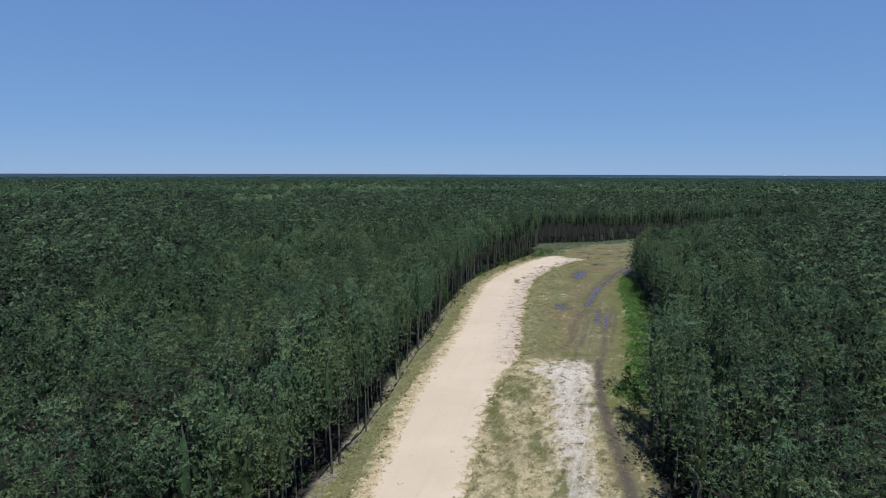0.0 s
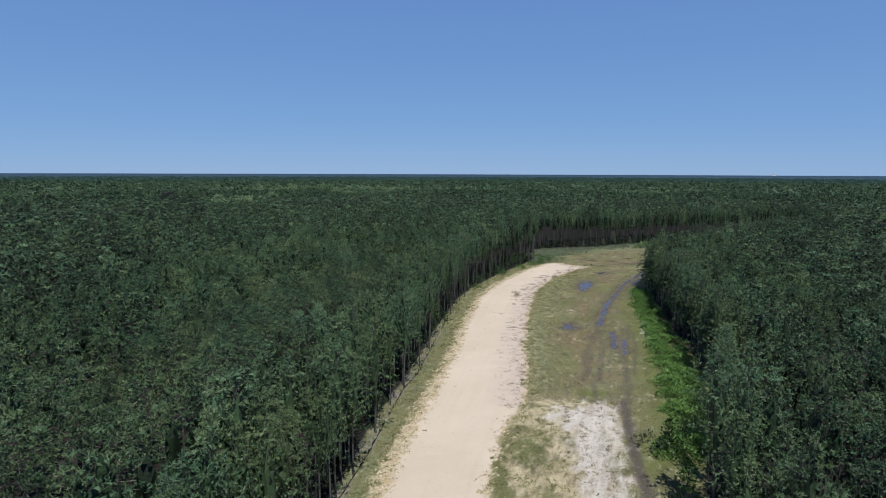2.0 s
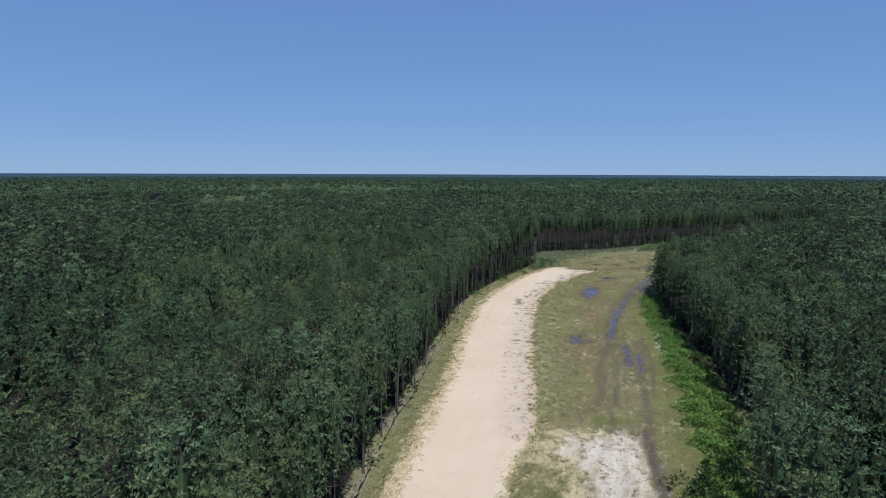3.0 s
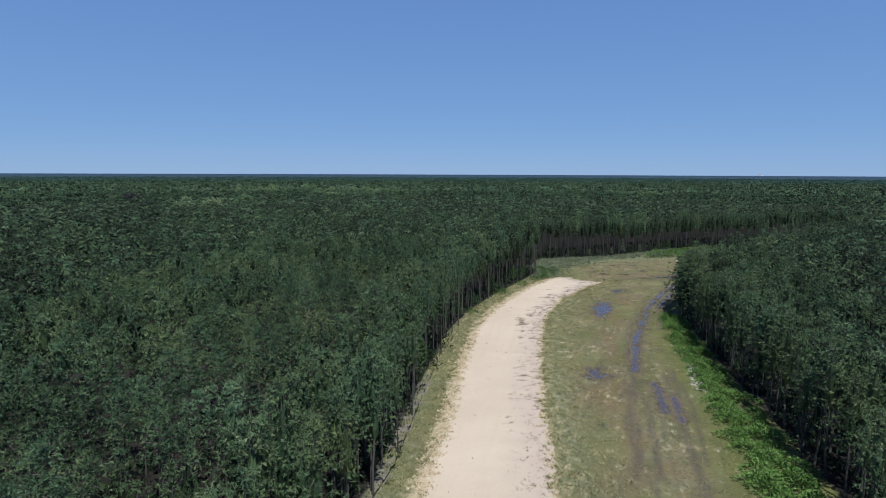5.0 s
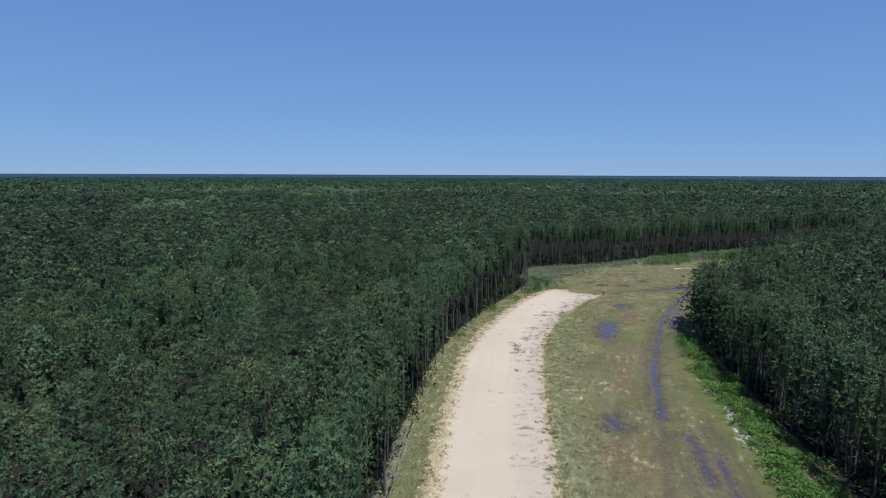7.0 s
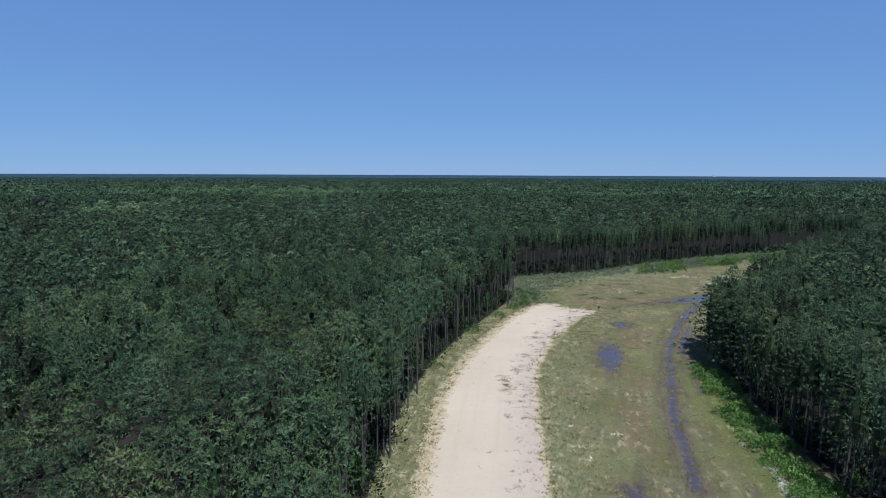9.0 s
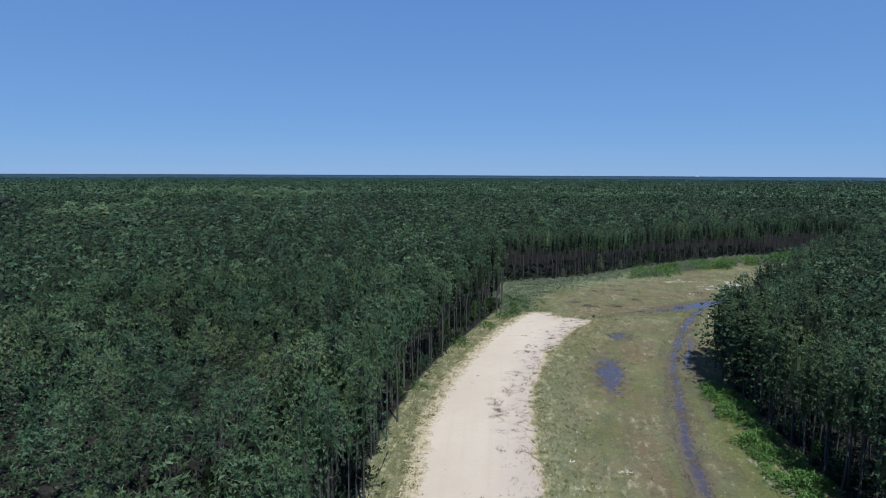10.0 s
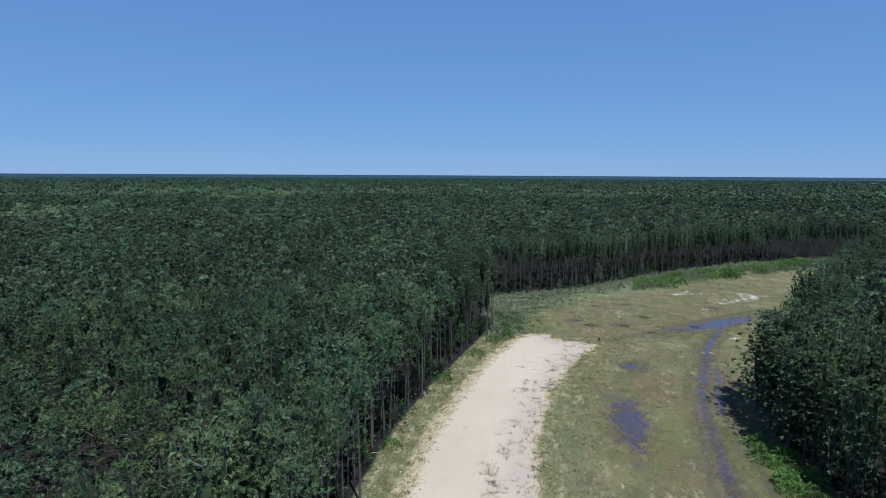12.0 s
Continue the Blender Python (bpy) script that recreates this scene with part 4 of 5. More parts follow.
# ---- shrubs ----
def leaf_mound(seed, n, radius, height, leaf, tint, mat=LEAVES):
    """A low shrub: leaves over an uneven mound, on a dark inner mass."""
    rs = np.random.RandomState(seed)
    a = rs.uniform(0, 2 * np.pi, n)
    q = np.sqrt(rs.uniform(0, 1, n))
    lump = 1 + 0.25 * np.sin(a * 3 + rs.uniform(0, 6)) + 0.18 * np.sin(a * 5 + rs.uniform(0, 6))
    r = radius * q * lump
    z = height * (1 - q ** 2.2) * rs.uniform(0.65, 1.12, n) + 0.08
    c = np.stack([r * np.cos(a), r * np.sin(a), z], 1)
    w = np.stack([np.cos(a) * (0.3 + 0.7 * q), np.sin(a) * (0.3 + 0.7 * q), 0.9 - 0.4 * q], 1) + rs.normal(0, 0.5, (n, 3))
    w /= np.linalg.norm(w, axis=1, keepdims=True)
    side = np.cross(w, rs.normal(size=(n, 3)))
    side /= np.linalg.norm(side, axis=1, keepdims=True)
    L = leaf * rs.uniform(0.6, 1.3, n)[:, None]
    mid = c + w * L * 0.5
    kite = np.stack([c, mid + side * L * 0.2, c + w * L, mid - side * L * 0.2], 1)
    v = kite.reshape(-1, 3)
    f = np.arange(n * 4).reshape(n, 4)
    t = np.repeat(tint + rs.normal(0, 0.16, n), 4)
    return mesh_from("shrub", v, f, [mat], {"tint": t})


def place(name, meshes, spots, label, category, group, scale=(0.8, 1.25), zscale=(0.8, 1.2)):
    for x, y in spots:
        me = meshes[int(rng.randint(0, len(meshes)))]
        ob = new(name, me)
        s = rng.uniform(*scale)
        z = float(ground_height(np.array([x]), np.array([y]))[0])
        ob.matrix_basis = Matrix.LocRotScale((x, y, z - 0.05), Euler((0, 0, rng.uniform(0, 6.28))), (s, s * rng.uniform(0.85, 1.15), s * rng.uniform(*zscale)))
        tagged(ob, label, category, group)


def band_spots(left, right, step, seed, jitter=0.5):
    """Spots in the band between two lines."""
    rs = np.random.RandomState(seed)
    poly = left + right[::-1]
    p = polygon_array(poly)
    lo, hi = p.min(0), p.max(0)
    gx, gy = np.meshgrid(np.arange(lo[0], hi[0], step), np.arange(lo[1], hi[1], step), indexing="ij")
    g = np.stack([gx.ravel(), gy.ravel()], 1) + rs.uniform(-jitter, jitter, (gx.size, 2)) * step
    return g[inside(poly, g[:, 0], g[:, 1])]


LUSH = [leaf_mound(600 + k, 560, 1.5, 1.15, 0.30, 0.6) for k in range(6)]
DULL = [leaf_mound(620 + k, 240, 1.3, 0.9, 0.28, 0.5, SAGE_LEAVES) for k in range(5)]
place("vine_shrub", LUSH, band_spots(SHRUB_LEFT, SHRUB_RIGHT, 1.9, 1), "bright green leafy shrub in a dense bank along the pines", "shrub", "green bank along the pines", (0.6, 1.3))
BANK_FRONT = [(97, 309), (112, 316), (130, 325), (150, 332), (172, 339), (200, 346)]
BANK_BACK = [(101, 321), (115, 330), (131, 338), (152, 348), (175, 355), (200, 360)]
place("bank_shrub", LUSH[:3] + DULL[:3], band_spots(BANK_FRONT, BANK_BACK, 3.4, 2), "tall bright green shrub before the far pines", "shrub", "green bank before the far pines", (0.9, 2.0), (0.7, 1.4))

# leaf tint kept very low: shade below the pines painted into the shrubs
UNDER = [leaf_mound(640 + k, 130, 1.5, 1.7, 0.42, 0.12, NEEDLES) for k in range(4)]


def understory(points, seed, depth, n):
    """Spots a little way into the woods from a border."""
    rs = np.random.RandomState(seed)
    pts = polygon_array(points)
    seg = np.hypot(*np.diff(pts, axis=0).T)
    run = np.concatenate([[0], np.cumsum(seg)])
    at = rs.uniform(0, run[-1], n * 3)
    p = np.stack([np.interp(at, run, pts[:, 0]), np.interp(at, run, pts[:, 1])], 1) + rs.uniform(-depth, depth, (n * 3, 2))
    d = signed(CLEARING, p[:, 0], p[:, 1])
    return p[(d > 0.5) & (d < depth)][:n]


# added to fill the woods' edge with darkness between the trunks
place("understory_shrub", UNDER, np.concatenate([understory(LEFT_EDGE[2:], 5, 7, 120), understory(RIGHT_EDGE[3:14], 6, 5, 130), understory(FAR_EDGE[:6], 7, 9, 50)]), "shrub added under the pines, leaves darkened as painted shade", "shrub", "shrubs under the pines", (0.7, 1.4))
DULL_SPOTS = np.concatenate([band_spots([(43, 272), (48, 290), (60, 300)], [(47, 266), (54, 282), (64, 296)], 3.0, 8), band_spots([(60, 306), (80, 312), (98, 322)], [(62, 301), (84, 306), (98, 310)], 3.2, 9)])
place("edge_shrub", DULL, DULL_SPOTS, "grey-green weedy shrub at the clearing's far edge", "shrub", "weedy shrubs at the far edge", (0.6, 1.4), (0.5, 1.1))


# ---- grass, weeds and litter ----
def tufts(name, spots, height, width, per, mat, tint, label, category, lean=0.45, seed=1, clump=None):
    """Many small tufts of blades as one object."""
    rs = np.random.RandomState(seed)
    n = len(spots)
    z = ground_height(spots[:, 0], spots[:, 1])
    c = np.repeat(np.column_stack([spots, z - 0.02]), per, 0)
    w = rs.normal(0, lean, (n * per, 3))
    w[:, 2] = 1.0
    off = rs.normal(0, 1, (n * per, 2))
    if clump:  # a rounded clump: blades bend outward from its middle
        w[:, :2] += 0.6 * off
    w /= np.linalg.norm(w, axis=1, keepdims=True)
    c[:, :2] += off * (clump or width * 0.8) * np.repeat(rs.uniform(0.5, 1.4, n), per)[:, None]
    size = np.repeat(rs.uniform(0.5, 1.4, n), per)
    tri = blades(c, w, height * size, np.full(n * per, width) * size, rs)
    t = np.repeat(np.repeat(tint + rs.normal(0, 0.18, n), per), 3)
    me = mesh_from(name, tri.reshape(-1, 3), np.arange(len(tri) * 3).reshape(-1, 3), [mat], {"tint": t})
    tagged(new(name, me), label, category, kind="stuff")


def sprinkle(n, seed, box, weight):
    rs = np.random.RandomState(seed)
    p = np.stack([rs.uniform(box[0], box[2], n), rs.uniform(box[1], box[3], n)], 1)
    return p[rs.uniform(0, 1, n) < weight(p[:, 0], p[:, 1])]


def meadow(x, y):
    c, r, p = signed(CLEARING, x, y), signed(ROAD, x, y), puddle_field(x, y)
    thin = np.where(inside(SPARSE, x, y), 0.30, 1.0) * np.where(inside(PATCH, x, y), 0.12, 1.0)
    return (c < -1.0) * (r > 0.5) * np.clip(0.25 + p * 0.5, 0.1, 1) * thin * np.clip(0.5 + 0.5 * wave(x, y, 6.0, 51), 0.06, 1)


BOX = (-20, 55, 140, 335)
tufts("grass", sprinkle(380000, 1, BOX, meadow), 0.15, 0.075, 4, GRASS_BLADES, 0.5, "sparse tufts of dry olive grass", "grass", lean=1.0, seed=2)
tufts("weeds", sprinkle(9000, 3, BOX, lambda x, y: meadow(x, y) * (wave(x, y, 14.0, 55) > 0.5)), 0.32, 0.09, 12, DARK_CLODS, 0.6, "dark brown-green weeds among the grass", "weeds", seed=4, clump=0.25)
tufts("verge_weeds", sprinkle(160000, 5, (-14, 55, 64, 266), lambda x, y: np.clip(1 - np.abs(signed(ROAD, x, y) - 0.5) / 2.0, 0, 1) * (wave(x, y, 3.5, 57) + 0.7 * wave(x, y, 1.4, 58) > 0.1) * 0.5), 0.30, 0.085, 12, GRASS_BLADES, 0.55, "tufts of yellow-green weeds along the sand", "weeds", lean=0.4, seed=6, clump=0.20)
tufts("sand_tufts", sprinkle(30000, 15, (-2, 55, 30, 118), lambda x, y: inside(SPARSE, x, y) * np.where(inside(PATCH, x, y), 0.15, 0.6) * (wave(x, y, 4.5, 91) + 0.8 * wave(x, y, 1.7, 92) > 0.15)), 0.20, 0.075, 8, GRASS_BLADES, 0.5, "olive weeds scattered over pale sand", "weeds", lean=0.4, seed=16, clump=0.20)
tufts("dry_tufts", sprinkle(60000, 25, (8, 100, 70, 262), lambda x, y: (signed(ROAD, x, y) > 0.3) * (line_distance(ROAD_RIGHT[5:], x, y) < 9.5) * (signed(CLEARING, x, y) < -2) * np.clip(1.0 - line_distance(ROAD_RIGHT[5:], x, y) / 10.0, 0, 1) * np.where(y < 118, 0.15, 0.75)), 0.36, 0.07, 11, GRASS_BLADES, 0.85, "pale standing tufts of dry grass beside the sand", "grass", lean=0.35, seed=26, clump=0.20)
tufts("verge_grass", sprinkle(220000, 27, (-26, 55, 46, 270), lambda x, y: (signed(ROAD, x, y) > 1.2) * (signed(CLEARING, x, y) < -0.6) * (line_distance(ROAD_LEFT, x, y) < 12) * (line_distance(LEFT_EDGE, x, y) < 12) * np.clip(0.55 + 0.5 * wave(x, y, 5.0, 98), 0.1, 1)), 0.30, 0.07, 4, GRASS_BLADES, 0.45, "grey-green grass between the sand and the pines", "grass", lean=0.7, seed=28)
tufts("patch_weeds", sprinkle(30000, 37, (10, 50, 32, 116), lambda x, y: inside(PATCH, x, y) * (np.sin((x - 0.2 * y) * 2.6 + 1.1 * wave(x, y, 9.0, 78)) > 0.35) * np.clip(0.15 + 0.4 * wave(x, y, 7.0, 79), 0.02, 0.35)), 0.16, 0.07, 8, DARK_CLODS, 0.5, "small brown weeds in rows on white sand", "weeds", lean=0.5, seed=38, clump=0.13)


def sand_clods():
    """Loose lumps of sand pushed up along the road's edges."""
    rs = np.random.RandomState(41)
    p = sprinkle(420000, 42, (-16, 55, 64, 266), lambda x, y: np.clip(1 - line_distance(ROAD_LEFT, x, y) / 1.9, 0, 1) * 0.8 * (wave(x, y, 2.6, 43) > -0.2) + 0.35 * np.clip(1 - line_distance(ROAD_RIGHT, x, y) / 1.8, 0, 1) * (wave(x, y, 2.2, 44) > 0.1))
    n = len(p)
    c = np.column_stack([p, road_height(p[:, 0], p[:, 1]).clip(-0.02) + 0.01])
    w = rs.normal(0, 0.25, (n, 3)) + np.array([0, 0, 1.0])
    size = rs.uniform(0.07, 0.26, n)
    tri = puffs(c, w / np.linalg.norm(w, axis=1, keepdims=True), size * 0.8, size, rs)
    me = mesh_from("sand_clods", tri.reshape(-1, 3), np.arange(len(tri) * 3).reshape(-1, 3), [CLODS], {"tint": np.repeat(rs.uniform(0, 1, n), 9)})
    tagged(new("sand_clods", me), "loose lumps of tan sand along the road's edge", "sand", kind="stuff")


sand_clods()
ISLANDS = [((25.0, 202), 1.3, 4.5), ((28.2, 207.4), 1.2, 2.5), ((36.6, 229.3), 2.6, 1.2), ((24.0, 197), 1.0, 2.0), ((31.3, 217), 1.2, 2.4), ((18.4, 161), 0.8, 1.2), ((39, 233.5), 1.8, 1.2)]


def island_weight(x, y):
    w = np.zeros(x.shape)
    for (cx, cy), rx, ry in ISLANDS:
        w = np.maximum(w, np.clip(1.2 - np.hypot((x - cx) / rx, (y - cy) / ry), 0, 1))
    return w * (wave(x, y, 1.5, 66) > -0.3)


tufts("road_weeds", sprinkle(36000, 17, (12, 155, 45, 240), island_weight), 0.28, 0.09, 9, DEBRIS, 0.7, "patches of dry weeds growing through the sand", "weeds", seed=18, clump=0.2)


tufts("far_weeds", sprinkle(60000, 45, (40, 255, 215, 375), lambda x, y: np.clip(1.2 - np.abs(signed(CLEARING, x, y) + 3.0) / 5.0, 0, 1) * (y > 262) * np.clip(0.6 + 0.6 * wave(x, y, 5.0, 46), 0.1, 1)), 0.75, 0.14, 9, SAGE_LEAVES, 0.45, "knee-high grey-green weeds before the far pines", "weeds", lean=0.5, seed=47, clump=0.3)
tufts("corner_weeds", sprinkle(5000, 145, (36, 258, 76, 312), lambda x, y: (signed(CLEARING, x, y) < -0.5) * (signed(ROAD, x, y) > 1.0) * np.clip(1.2 - line_distance([(42, 268), (49, 288), (64, 303)], x, y) / 10.0, 0, 1) * np.clip(0.5 + 0.8 * wave(x, y, 6.0, 146), 0.05, 1)), 0.6, 0.14, 9, SAGE_LEAVES, 0.6, "low green weeds at the corner of the clearing", "weeds", lean=0.5, seed=147, clump=0.3)


def road_debris(x, y):
    r = signed(ROAD, x, y)
    d = line_distance(ROAD_RIGHT[7:], x, y)
    return (r < -0.2) * np.clip(1.0 - d / 6.0, 0.010, 1) * np.where(wave(x, y, 4.5, 61) + 0.9 * wave(x, y, 1.5, 62) > 0.25, 0.5, 0.12)


tufts("sand_debris", sprinkle(150000, 7, (-14, 55, 64, 266), road_debris), 0.28, 0.10, 10, DEBRIS, 0.45, "dark twigs and weeds scattered on the sand", "debris", lean=0.6, seed=8, clump=0.22)
PALE = [((30.4, 175.9), 2.2, 2.2), ((34.5, 189.7), 0.9, 1.0), ((35.9, 178.4), 1.0, 0.8), ((32, 185), 1.2, 0.8), ((29.7, 171.8), 1.6, 1.2), ((31.2, 181.8), 1.5, 0.7), ((110, 303.5), 6, 1.1), ((117, 294.2), 6, 1.3), ((127, 298), 5, 1.3), ((119.5, 286.5), 3, 0.9), ((92.6, 254.6), 1.6, 0.7), ((80, 245), 2, 1), ((104, 283), 2.5, 1)]


def pale_weight(x, y):
    w = np.zeros(x.shape)
    for (cx, cy), rx, ry in PALE:
        w = np.maximum(w, np.clip(1.1 - np.hypot((x - cx) / rx, (y - cy) / ry), 0, 1))
    return w * (wave(x, y, 2.4, 65) > np.where(y > 250, -0.25, 0.05))


tufts("dry_stalks", sprinkle(110000, 9, (20, 160, 140, 310), pale_weight), 0.45, 0.13, 4, DRY_STEMS, 1.0, "pale bleached dead stalks lying in the grass", "dead weeds", lean=1.3, seed=10)


# ---- fence and saplings ----
def silt_fence():
    line = polygon_array([(-14.6, 68), (-13.3, 74.3), (-11.3, 81.2), (-8.6, 95.4), (-5, 120.3), (-2.8, 128.5), (-0.9, 141.5), (1.1, 154.5), (4.2, 174), (7.6, 188)])
    seg = np.hypot(*np.diff(line, axis=0).T)
    run = np.concatenate([[0], np.cumsum(seg)])
    base = new("silt_fence")
    base.matrix_basis = Matrix.Translation((*line[0], 0))
    tagged(base, "low sagging black silt fence on thin posts", "fence")
    origin = np.array([*line[0], 0.0])
    pv, pf = taper([(0, 0, -0.1), (0, 0, 0.55), (0, 0, 0.75)], [0.035, 0.035, 0.03], 5)
    post = mesh_from("post", pv, pf, [BARK])
    at, k = 0.0, 0
    while at < run[-1] - 3:
        span = rng.uniform(2.6, 3.4)
        x, y = np.interp(at, run, line[:, 0]), np.interp(at, run, line[:, 1])
        ob = part("post", post, base)
        ob.matrix_basis = Matrix.LocRotScale(Vector((x, y, 0)) - Vector(origin), Euler((rng.normal(0, 0.15), rng.normal(0, 0.15), 0)), None)
        if rng.uniform() < 0.82:
            v = []
            h = rng.uniform(0.25, 0.5)
            for i, q in enumerate(np.linspace(0, 1, 6)):
                px, py = np.interp(at + span * q, run, line[:, 0]), np.interp(at + span * q, run, line[:, 1])
                sag = h * (1 - 0.5 * math.sin(math.pi * q)) * rng.uniform(0.85, 1.1)
                off = rng.normal(0, 0.06)
                v += [(px - origin[0] + 0.012, py - origin[1], -0.05), (px - origin[0] + off + 0.012, py - origin[1], sag), (px - origin[0] + off - 0.012, py - origin[1], sag), (px - origin[0] - 0.012, py - origin[1], -0.05)]
            f = [(i * 4 + j, i * 4 + j + 1, i * 4 + j + 5, i * 4 + j + 4) for i in range(5) for j in range(3)]
            part("fabric", mesh_from("fabric", np.array(v), np.array(f), [FABRIC]), base)
        at += span


silt_fence()


def sapling_kind(seed, tint):
    """A young broadleaf tree: trunk and an airy crown of leaves."""
    rs = np.random.RandomState(seed)
    tv, tf = taper([(0, 0, 0), (0.05, 0.03, 1.5), (0.1, -0.05, 3.2), (0.08, 0, 5.0)], [0.07, 0.055, 0.04, 0.015], 6)
    trunk = mesh_from("trunk", tv, tf, [BARK], smooth=True)
    n = 420
    u = rs.uniform(0, 1, n) ** 0.8
    a = rs.uniform(0, 2 * np.pi, n)
    layer = 0.7 + 0.3 * np.sin(u * 26 + rs.uniform(0, 6))
    r = 1.5 * np.sqrt(np.clip(1.05 - u ** 1.5, 0, 1)) * np.sqrt(rs.uniform(0.1, 1, n)) * layer
    c = np.stack([r * np.cos(a), r * np.sin(a), 1.3 + 4.3 * u], 1)
    w = np.stack([np.cos(a), np.sin(a), 0.5 * np.ones(n)], 1) + rs.normal(0, 0.6, (n, 3))
    w /= np.linalg.norm(w, axis=1, keepdims=True)
    tri = blades(c, w, rs.uniform(0.25, 0.55, n), rs.uniform(0.15, 0.3, n), rs)
    crown = mesh_from("crown", tri.reshape(-1, 3), np.arange(n * 3).reshape(-1, 3), [SAGE_LEAVES if seed == 702 else LEAVES], {"tint": np.repeat(tint + rs.normal(0, 0.18, n), 3)})
    return trunk, crown


def saplings():
    spots = [(-17.3, 78.5, 1.2, 1), (-16.0, 84, 0.9, 1), (-12.8, 93, 0.8, 0), (-7.3, 121, 0.7, 0), (0.6, 166, 0.8, 0), (9.5, 206, 0.9, 0), (22, 240, 0.8, 1), (27, 250, 0.9, 0), (31, 256, 0.8, 1), (36, 265, 0.8, 1), (90.4, 325.5, 1.15, 2), (84, 320, 0.6, 2), (100, 329, 0.7, 2), (117, 339, 0.8, 0), (73, 315, 0.6, 2), (27.5, 84, 0.9, 0), (30.5, 97, 0.8, 0), (66.5, 204, 0.5, 0), (57, 161, 0.5, 0), (60.5, 178, 0.5, 1)]
    kinds = []
    for k, tint in enumerate((-0.15, 0.15, 0.3)):
        base = new("sapling")
        tagged(base, ("dark green young broadleaf tree among the pine trunks", "yellow-green young broadleaf tree at the pines' edge", "pale grey-green young tree before the far pines")[k], "tree", "saplings along the pines")
        t, c = sapling_kind(700 + k, tint)
        part("trunk", t, base)
        part("crown", c, base)
        kinds.append(base)
    used = set()
    for x, y, s, k in spots:
        ob = kinds[k] if k not in used else copy_thing(kinds[k], Matrix())
        used.add(k)
        ob.matrix_basis = Matrix.LocRotScale((x, y, -0.03), Euler((0, 0, rng.uniform(0, 6.28))), (s, s, s * rng.uniform(0.95, 1.2)))


saplings()

tufts("sedge", sprinkle(200000, 21, BOX, lambda x, y: np.clip(1.15 - np.abs(puddle_field(x, y) - 0.1) / 1.6, 0, 1) * (wave(x, y, 1.8, 71) > -0.15) * 0.9), 0.26, 0.07, 4, GRASS_BLADES, 0.4, "olive sedge growing out of the shallow water", "grass", seed=22)


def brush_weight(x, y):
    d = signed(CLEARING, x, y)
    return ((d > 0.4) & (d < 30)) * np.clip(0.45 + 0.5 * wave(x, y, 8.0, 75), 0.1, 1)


# tint near zero: forest-floor shade is put into the brush's colour
tufts("brush", sprinkle(34000, 23, (-60, 60, 200, 400), brush_weight), 1.6, 0.5, 4, NEEDLES, 0.02, "low brush on the forest floor, near black to paint in shade", "undergrowth", lean=0.7, seed=24)


# ---- rush clumps and a stump ----
RUSH = [leaf_mound(660 + k, 90, 0.9, 0.7, 0.4, 0.2, DARK_CLODS) for k in range(3)]
place("rush_clump", RUSH, [(64.1, 275.7), (73.5, 268.6), (82, 276.2), (74.9, 290.7), (65.5, 270.5), (105.6, 282.9), (65.7, 283.7), (81.4, 266.9), (84.4, 262.9), (90, 266), (77, 262)], "dark clump of rushes in the dry grass", "weeds", "dark rush clumps", (0.9, 1.7), (0.25, 0.45))


def stump():
    v, f = taper([(0, 0, -0.1), (0, 0, 0.15), (0.02, 0.01, 0.5), (0.03, 0.02, 0.75)], [0.42, 0.3, 0.24, 0.2], 9)
    f = [tuple(q) for q in f]
    me = bpy.data.meshes.new("stump")
    me.from_pydata([tuple(p) for p in v], [], f + [tuple(range(27, 36))])
    me.materials.append(BARK)
    ob = new("stump", me)
    ob.location = (62.0, 257.3, 0)
    tagged(ob, "short dark tree stump at the tip of the sand", "stump")


stump()


def fallen_branches():
    """Bleached dead branches lying on the litter beside the pines."""
    for k in range(14):
        i = rng.randint(3, 13)
        q = rng.uniform()
        a, b = LEFT_EDGE[i], LEFT_EDGE[i + 1]
        x, y = a[0] + (b[0] - a[0]) * q + rng.uniform(0.2, 2.2), a[1] + (b[1] - a[1]) * q
        n = rng.uniform(1.2, 3.2)
        v, f = taper([(0, 0, 0), (0.05, 0, n * 0.4), (-0.04, 0.05, n * 0.75), (0.05, 0.02, n)], [0.05, 0.04, 0.028, 0.01], 5)
        ob = new("fallen_branch", mesh_from("fallen_branch", v, f, [DRY_STEMS], {"tint": np.full(len(v), 0.05)}, smooth=True))
        ob.matrix_basis = Matrix.LocRotScale((x, y, 0.03), Euler((radians(90), 0, rng.uniform(0, 6.28))), None)
        tagged(ob, "bleached dead branch lying on the litter", "branch", "fallen branches")


fallen_branches()
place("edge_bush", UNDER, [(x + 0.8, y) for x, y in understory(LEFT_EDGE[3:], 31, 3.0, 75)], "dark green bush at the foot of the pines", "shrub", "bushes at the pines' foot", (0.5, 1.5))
place("nook_bush", [leaf_mound(670 + k, 420, 1.5, 1.1, 0.28, 0.22) for k in range(4)], [(44, 270), (45.5, 273), (43.5, 265.5), (46.5, 277), (48.5, 275), (47, 268.5), (45, 280), (50, 283), (42.5, 262), (38.8, 259.5), (33, 250), (24.5, 235.5), (13.5, 211)], "green leafy bush at the corner of the pines", "shrub", "bushes at the corner", (0.7, 1.2))
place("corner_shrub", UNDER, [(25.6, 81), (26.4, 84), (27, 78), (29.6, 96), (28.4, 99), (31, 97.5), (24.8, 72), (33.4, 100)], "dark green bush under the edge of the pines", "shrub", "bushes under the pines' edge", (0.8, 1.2))


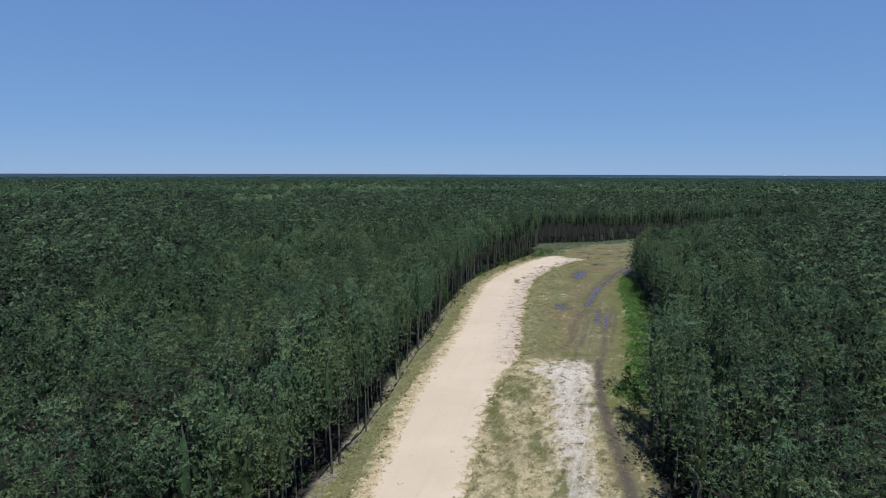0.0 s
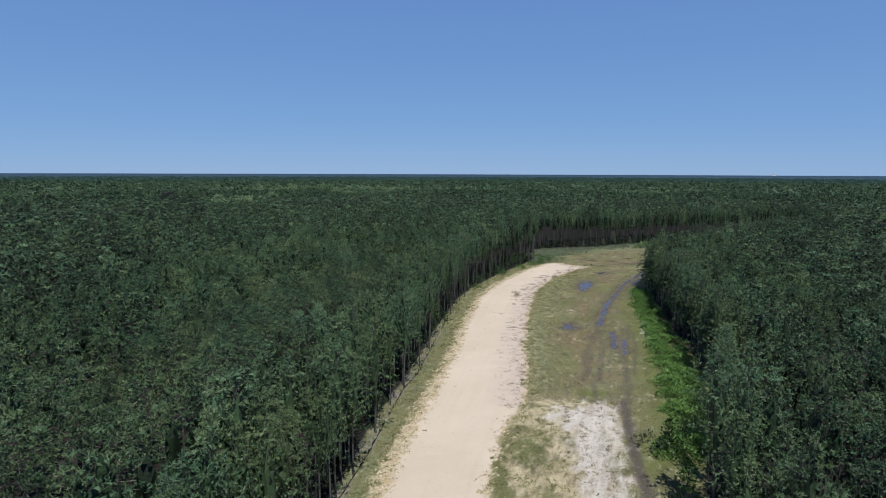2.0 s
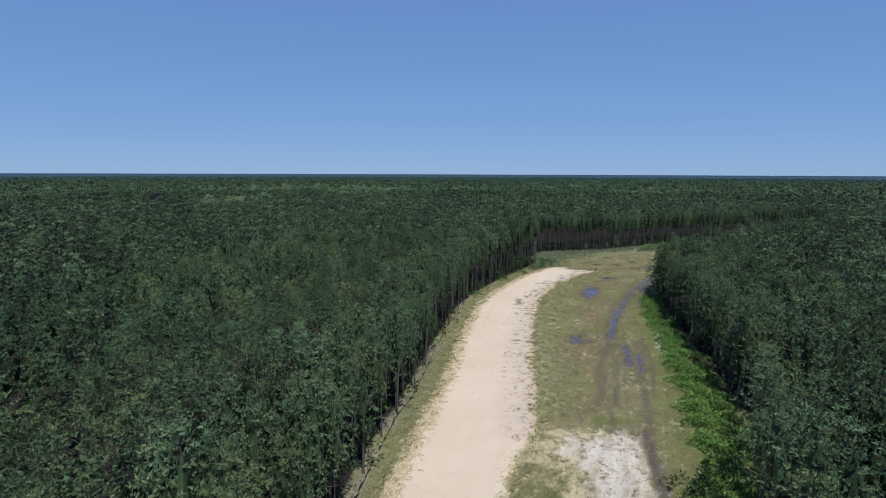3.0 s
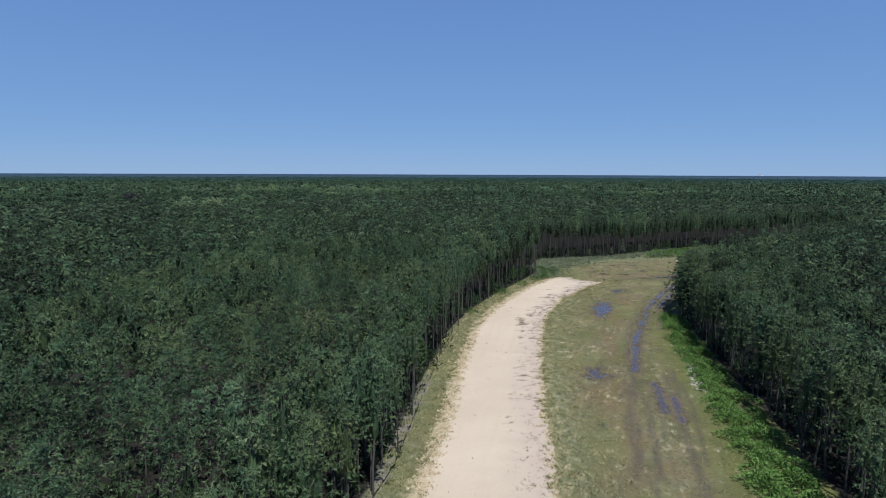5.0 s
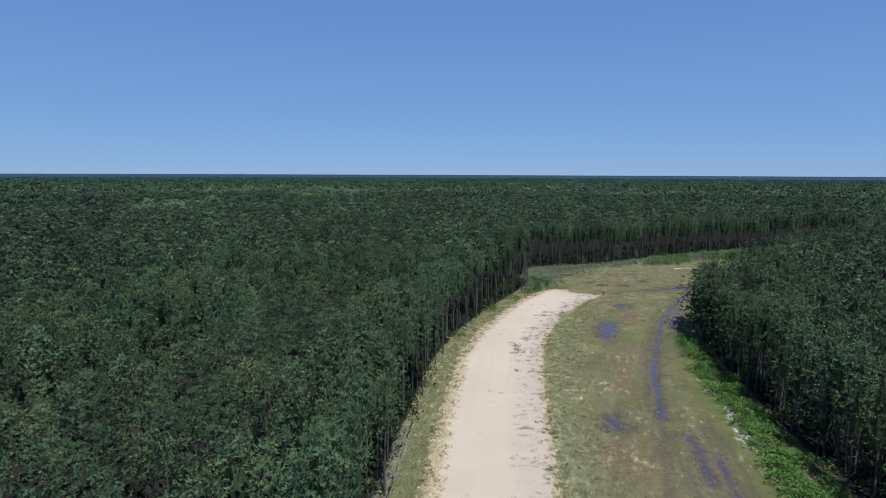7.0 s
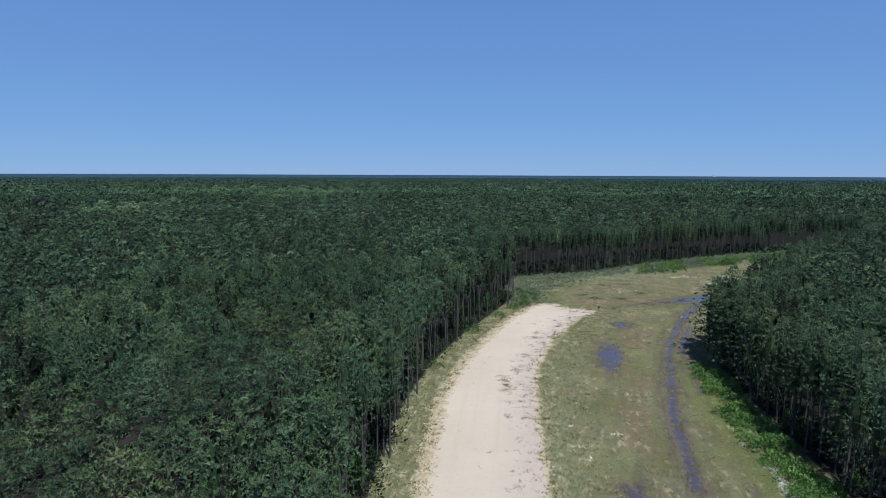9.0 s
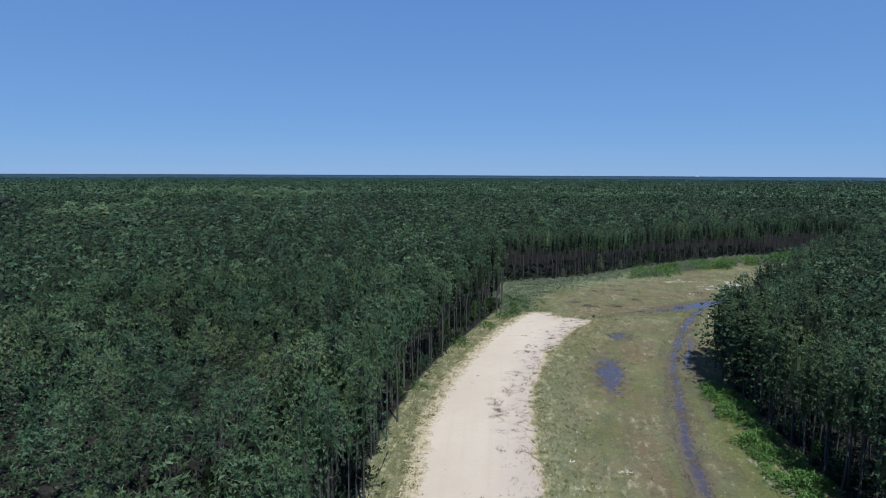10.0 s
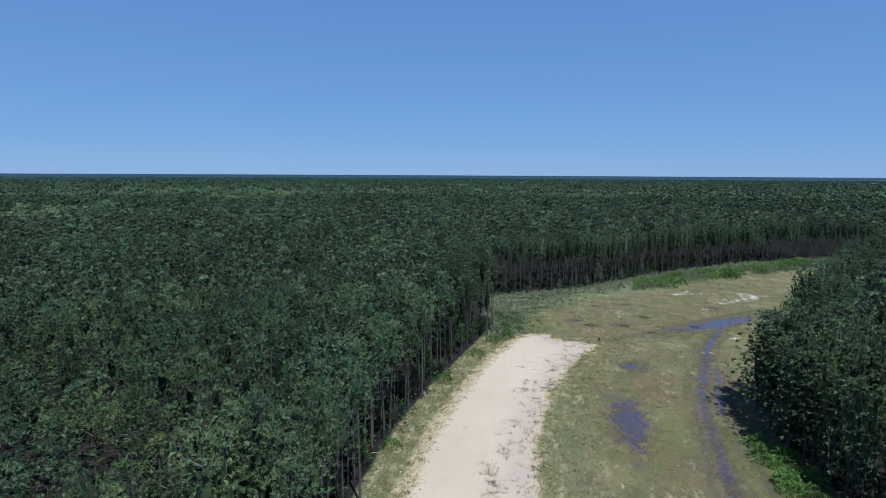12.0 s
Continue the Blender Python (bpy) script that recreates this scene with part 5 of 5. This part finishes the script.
# ---- broadleaf trees among the pines ----
def broadleaf_kind(seed, tint, mat=NEEDLES):
    rs = np.random.RandomState(seed)
    tv, tf = taper([(0, 0, 0), (0.1, 0, 4), (0, 0.1, 9), (0.1, 0.1, 14)], [0.4, 0.28, 0.22, 0.08], 7)
    trunk = mesh_from("trunk", tv, tf, [BARK], smooth=True)
    n = 520
    d = rs.normal(size=(n, 3))
    d /= np.linalg.norm(d, axis=1, keepdims=True)
    lump = 1 + 0.22 * np.sin(d[:, 0] * 5 + rs.uniform(0, 6)) * np.sin(d[:, 1] * 5 + rs.uniform(0, 6)) + rs.normal(0, 0.06, n)
    c = d * np.array([3.6, 3.6, 3.9]) * lump[:, None] * rs.uniform(0.7, 1.0, (n, 1)) + np.array([0, 0, 14.2])
    w = d + np.array([0, 0, 0.4]) + rs.normal(0, 0.35, (n, 3))
    w /= np.linalg.norm(w, axis=1, keepdims=True)
    tri = puffs(c, w, rs.uniform(0.5, 0.9, n), rs.uniform(0.35, 0.6, n), rs)
    crown = mesh_from("crown", tri.reshape(-1, 3), np.arange(len(tri) * 3).reshape(-1, 3), [mat], {"tint": np.repeat(tint + rs.normal(0, 0.14, n), 9)})
    return trunk, crown


def broadleaf_trees():
    kinds = []
    for k, tint in enumerate((0.62, 0.8)):
        base = new("broadleaf_tree")
        tagged(base, "round light green broadleaf tree rising among the pines", "tree", "broadleaf trees among the pines")
        t, c = broadleaf_kind(800 + k, tint)
        part("trunk", t, base)
        part("crown", c, base)
        kinds.append(base)
    grey = new("bare_tree")
    tagged(grey, "dark grey leafless tree standing above the pines", "tree")
    t, c = broadleaf_kind(802, 0.3, TWIGS)
    part("trunk", t, grey)
    part("crown", c, grey)
    grey.matrix_basis = Matrix.LocRotScale((-210.8, 511, -0.05), None, (1.5, 1.5, 1.12))
    used = set()
    for gx, gy, gr in GROVES:
        for j in range(6):
            x, y = gx + rng.normal(0, gr * 0.8), gy + rng.normal(0, gr * 0.5)
            k = j % 2
            ob = kinds[k] if k not in used else copy_thing(kinds[k], Matrix())
            used.add(k)
            s = rng.uniform(0.9, 1.15)
            ob.matrix_basis = Matrix.LocRotScale((x, y, -0.05), Euler((0, 0, rng.uniform(0, 6.28))), (s, s, s * rng.uniform(0.92, 1.05)))


broadleaf_trees()


# ---- the white building on the horizon ----
def plaster_material(name, colour):
    m, n, l, p = material(name, 0.8, 0.3)
    h = noise_of(n, l, 0.4, 3.0)
    dark = tuple(c * 0.85 for c in colour)
    l.new(ramp(n, l, h, [(0.3, dark), (0.7, colour)]), p.inputs["Base Color"])
    return m


def block(name, x0, x1, y0, y1, z0, z1, mat):
    v = np.array([(x, y, z) for z in (z0, z1) for x, y in ((x0, y0), (x1, y0), (x1, y1), (x0, y1))], float)
    f = [(0, 1, 5), (0, 5, 4), (1, 2, 6), (1, 6, 5), (2, 3, 7), (2, 7, 6), (3, 0, 4), (3, 4, 7), (4, 5, 6), (4, 6, 7), (0, 3, 2), (0, 2, 1)]
    return mesh_from(name, v, np.array(f), [mat])


def distant_building():
    white = plaster_material("white_render", (0.8, 0.8, 0.78))
    slate = plaster_material("grey_roof", (0.45, 0.46, 0.48))
    glass = plaster_material("dark_panes", (0.06, 0.07, 0.09))
    base = new("distant_building")
    tagged(base, "small white flat-roofed building rising above the far woods", "building")
    part("wall", block("wall", -9, 9, -7, 7, 0, 37, white), base)
    part("roof", block("roof", -9.4, 9.4, -7.4, 7.4, 37, 37.8, slate), base)
    part("wing", block("wing", 9.05, 24, -6, 7, 0, 31, white), base, "lower white wing")
    part("roof", block("roof", 9.05, 24.4, -6.4, 7.4, 31, 31.7, slate), base)
    pane = block("window", -1.2, 1.2, -0.08, 0.06, 0, 1.6, glass)
    for k in range(4):
        for storey in range(3):
            w = part("window", pane, base)
            w.matrix_basis = Matrix.Translation((-6.6 + 4.4 * k, -7.0, 26.0 + 3.6 * storey))
    base.matrix_basis = Matrix.LocRotScale((2391, 4315, -2.5), Euler((0, 0, radians(-29))), (0.75, 0.75, 1))


distant_building()
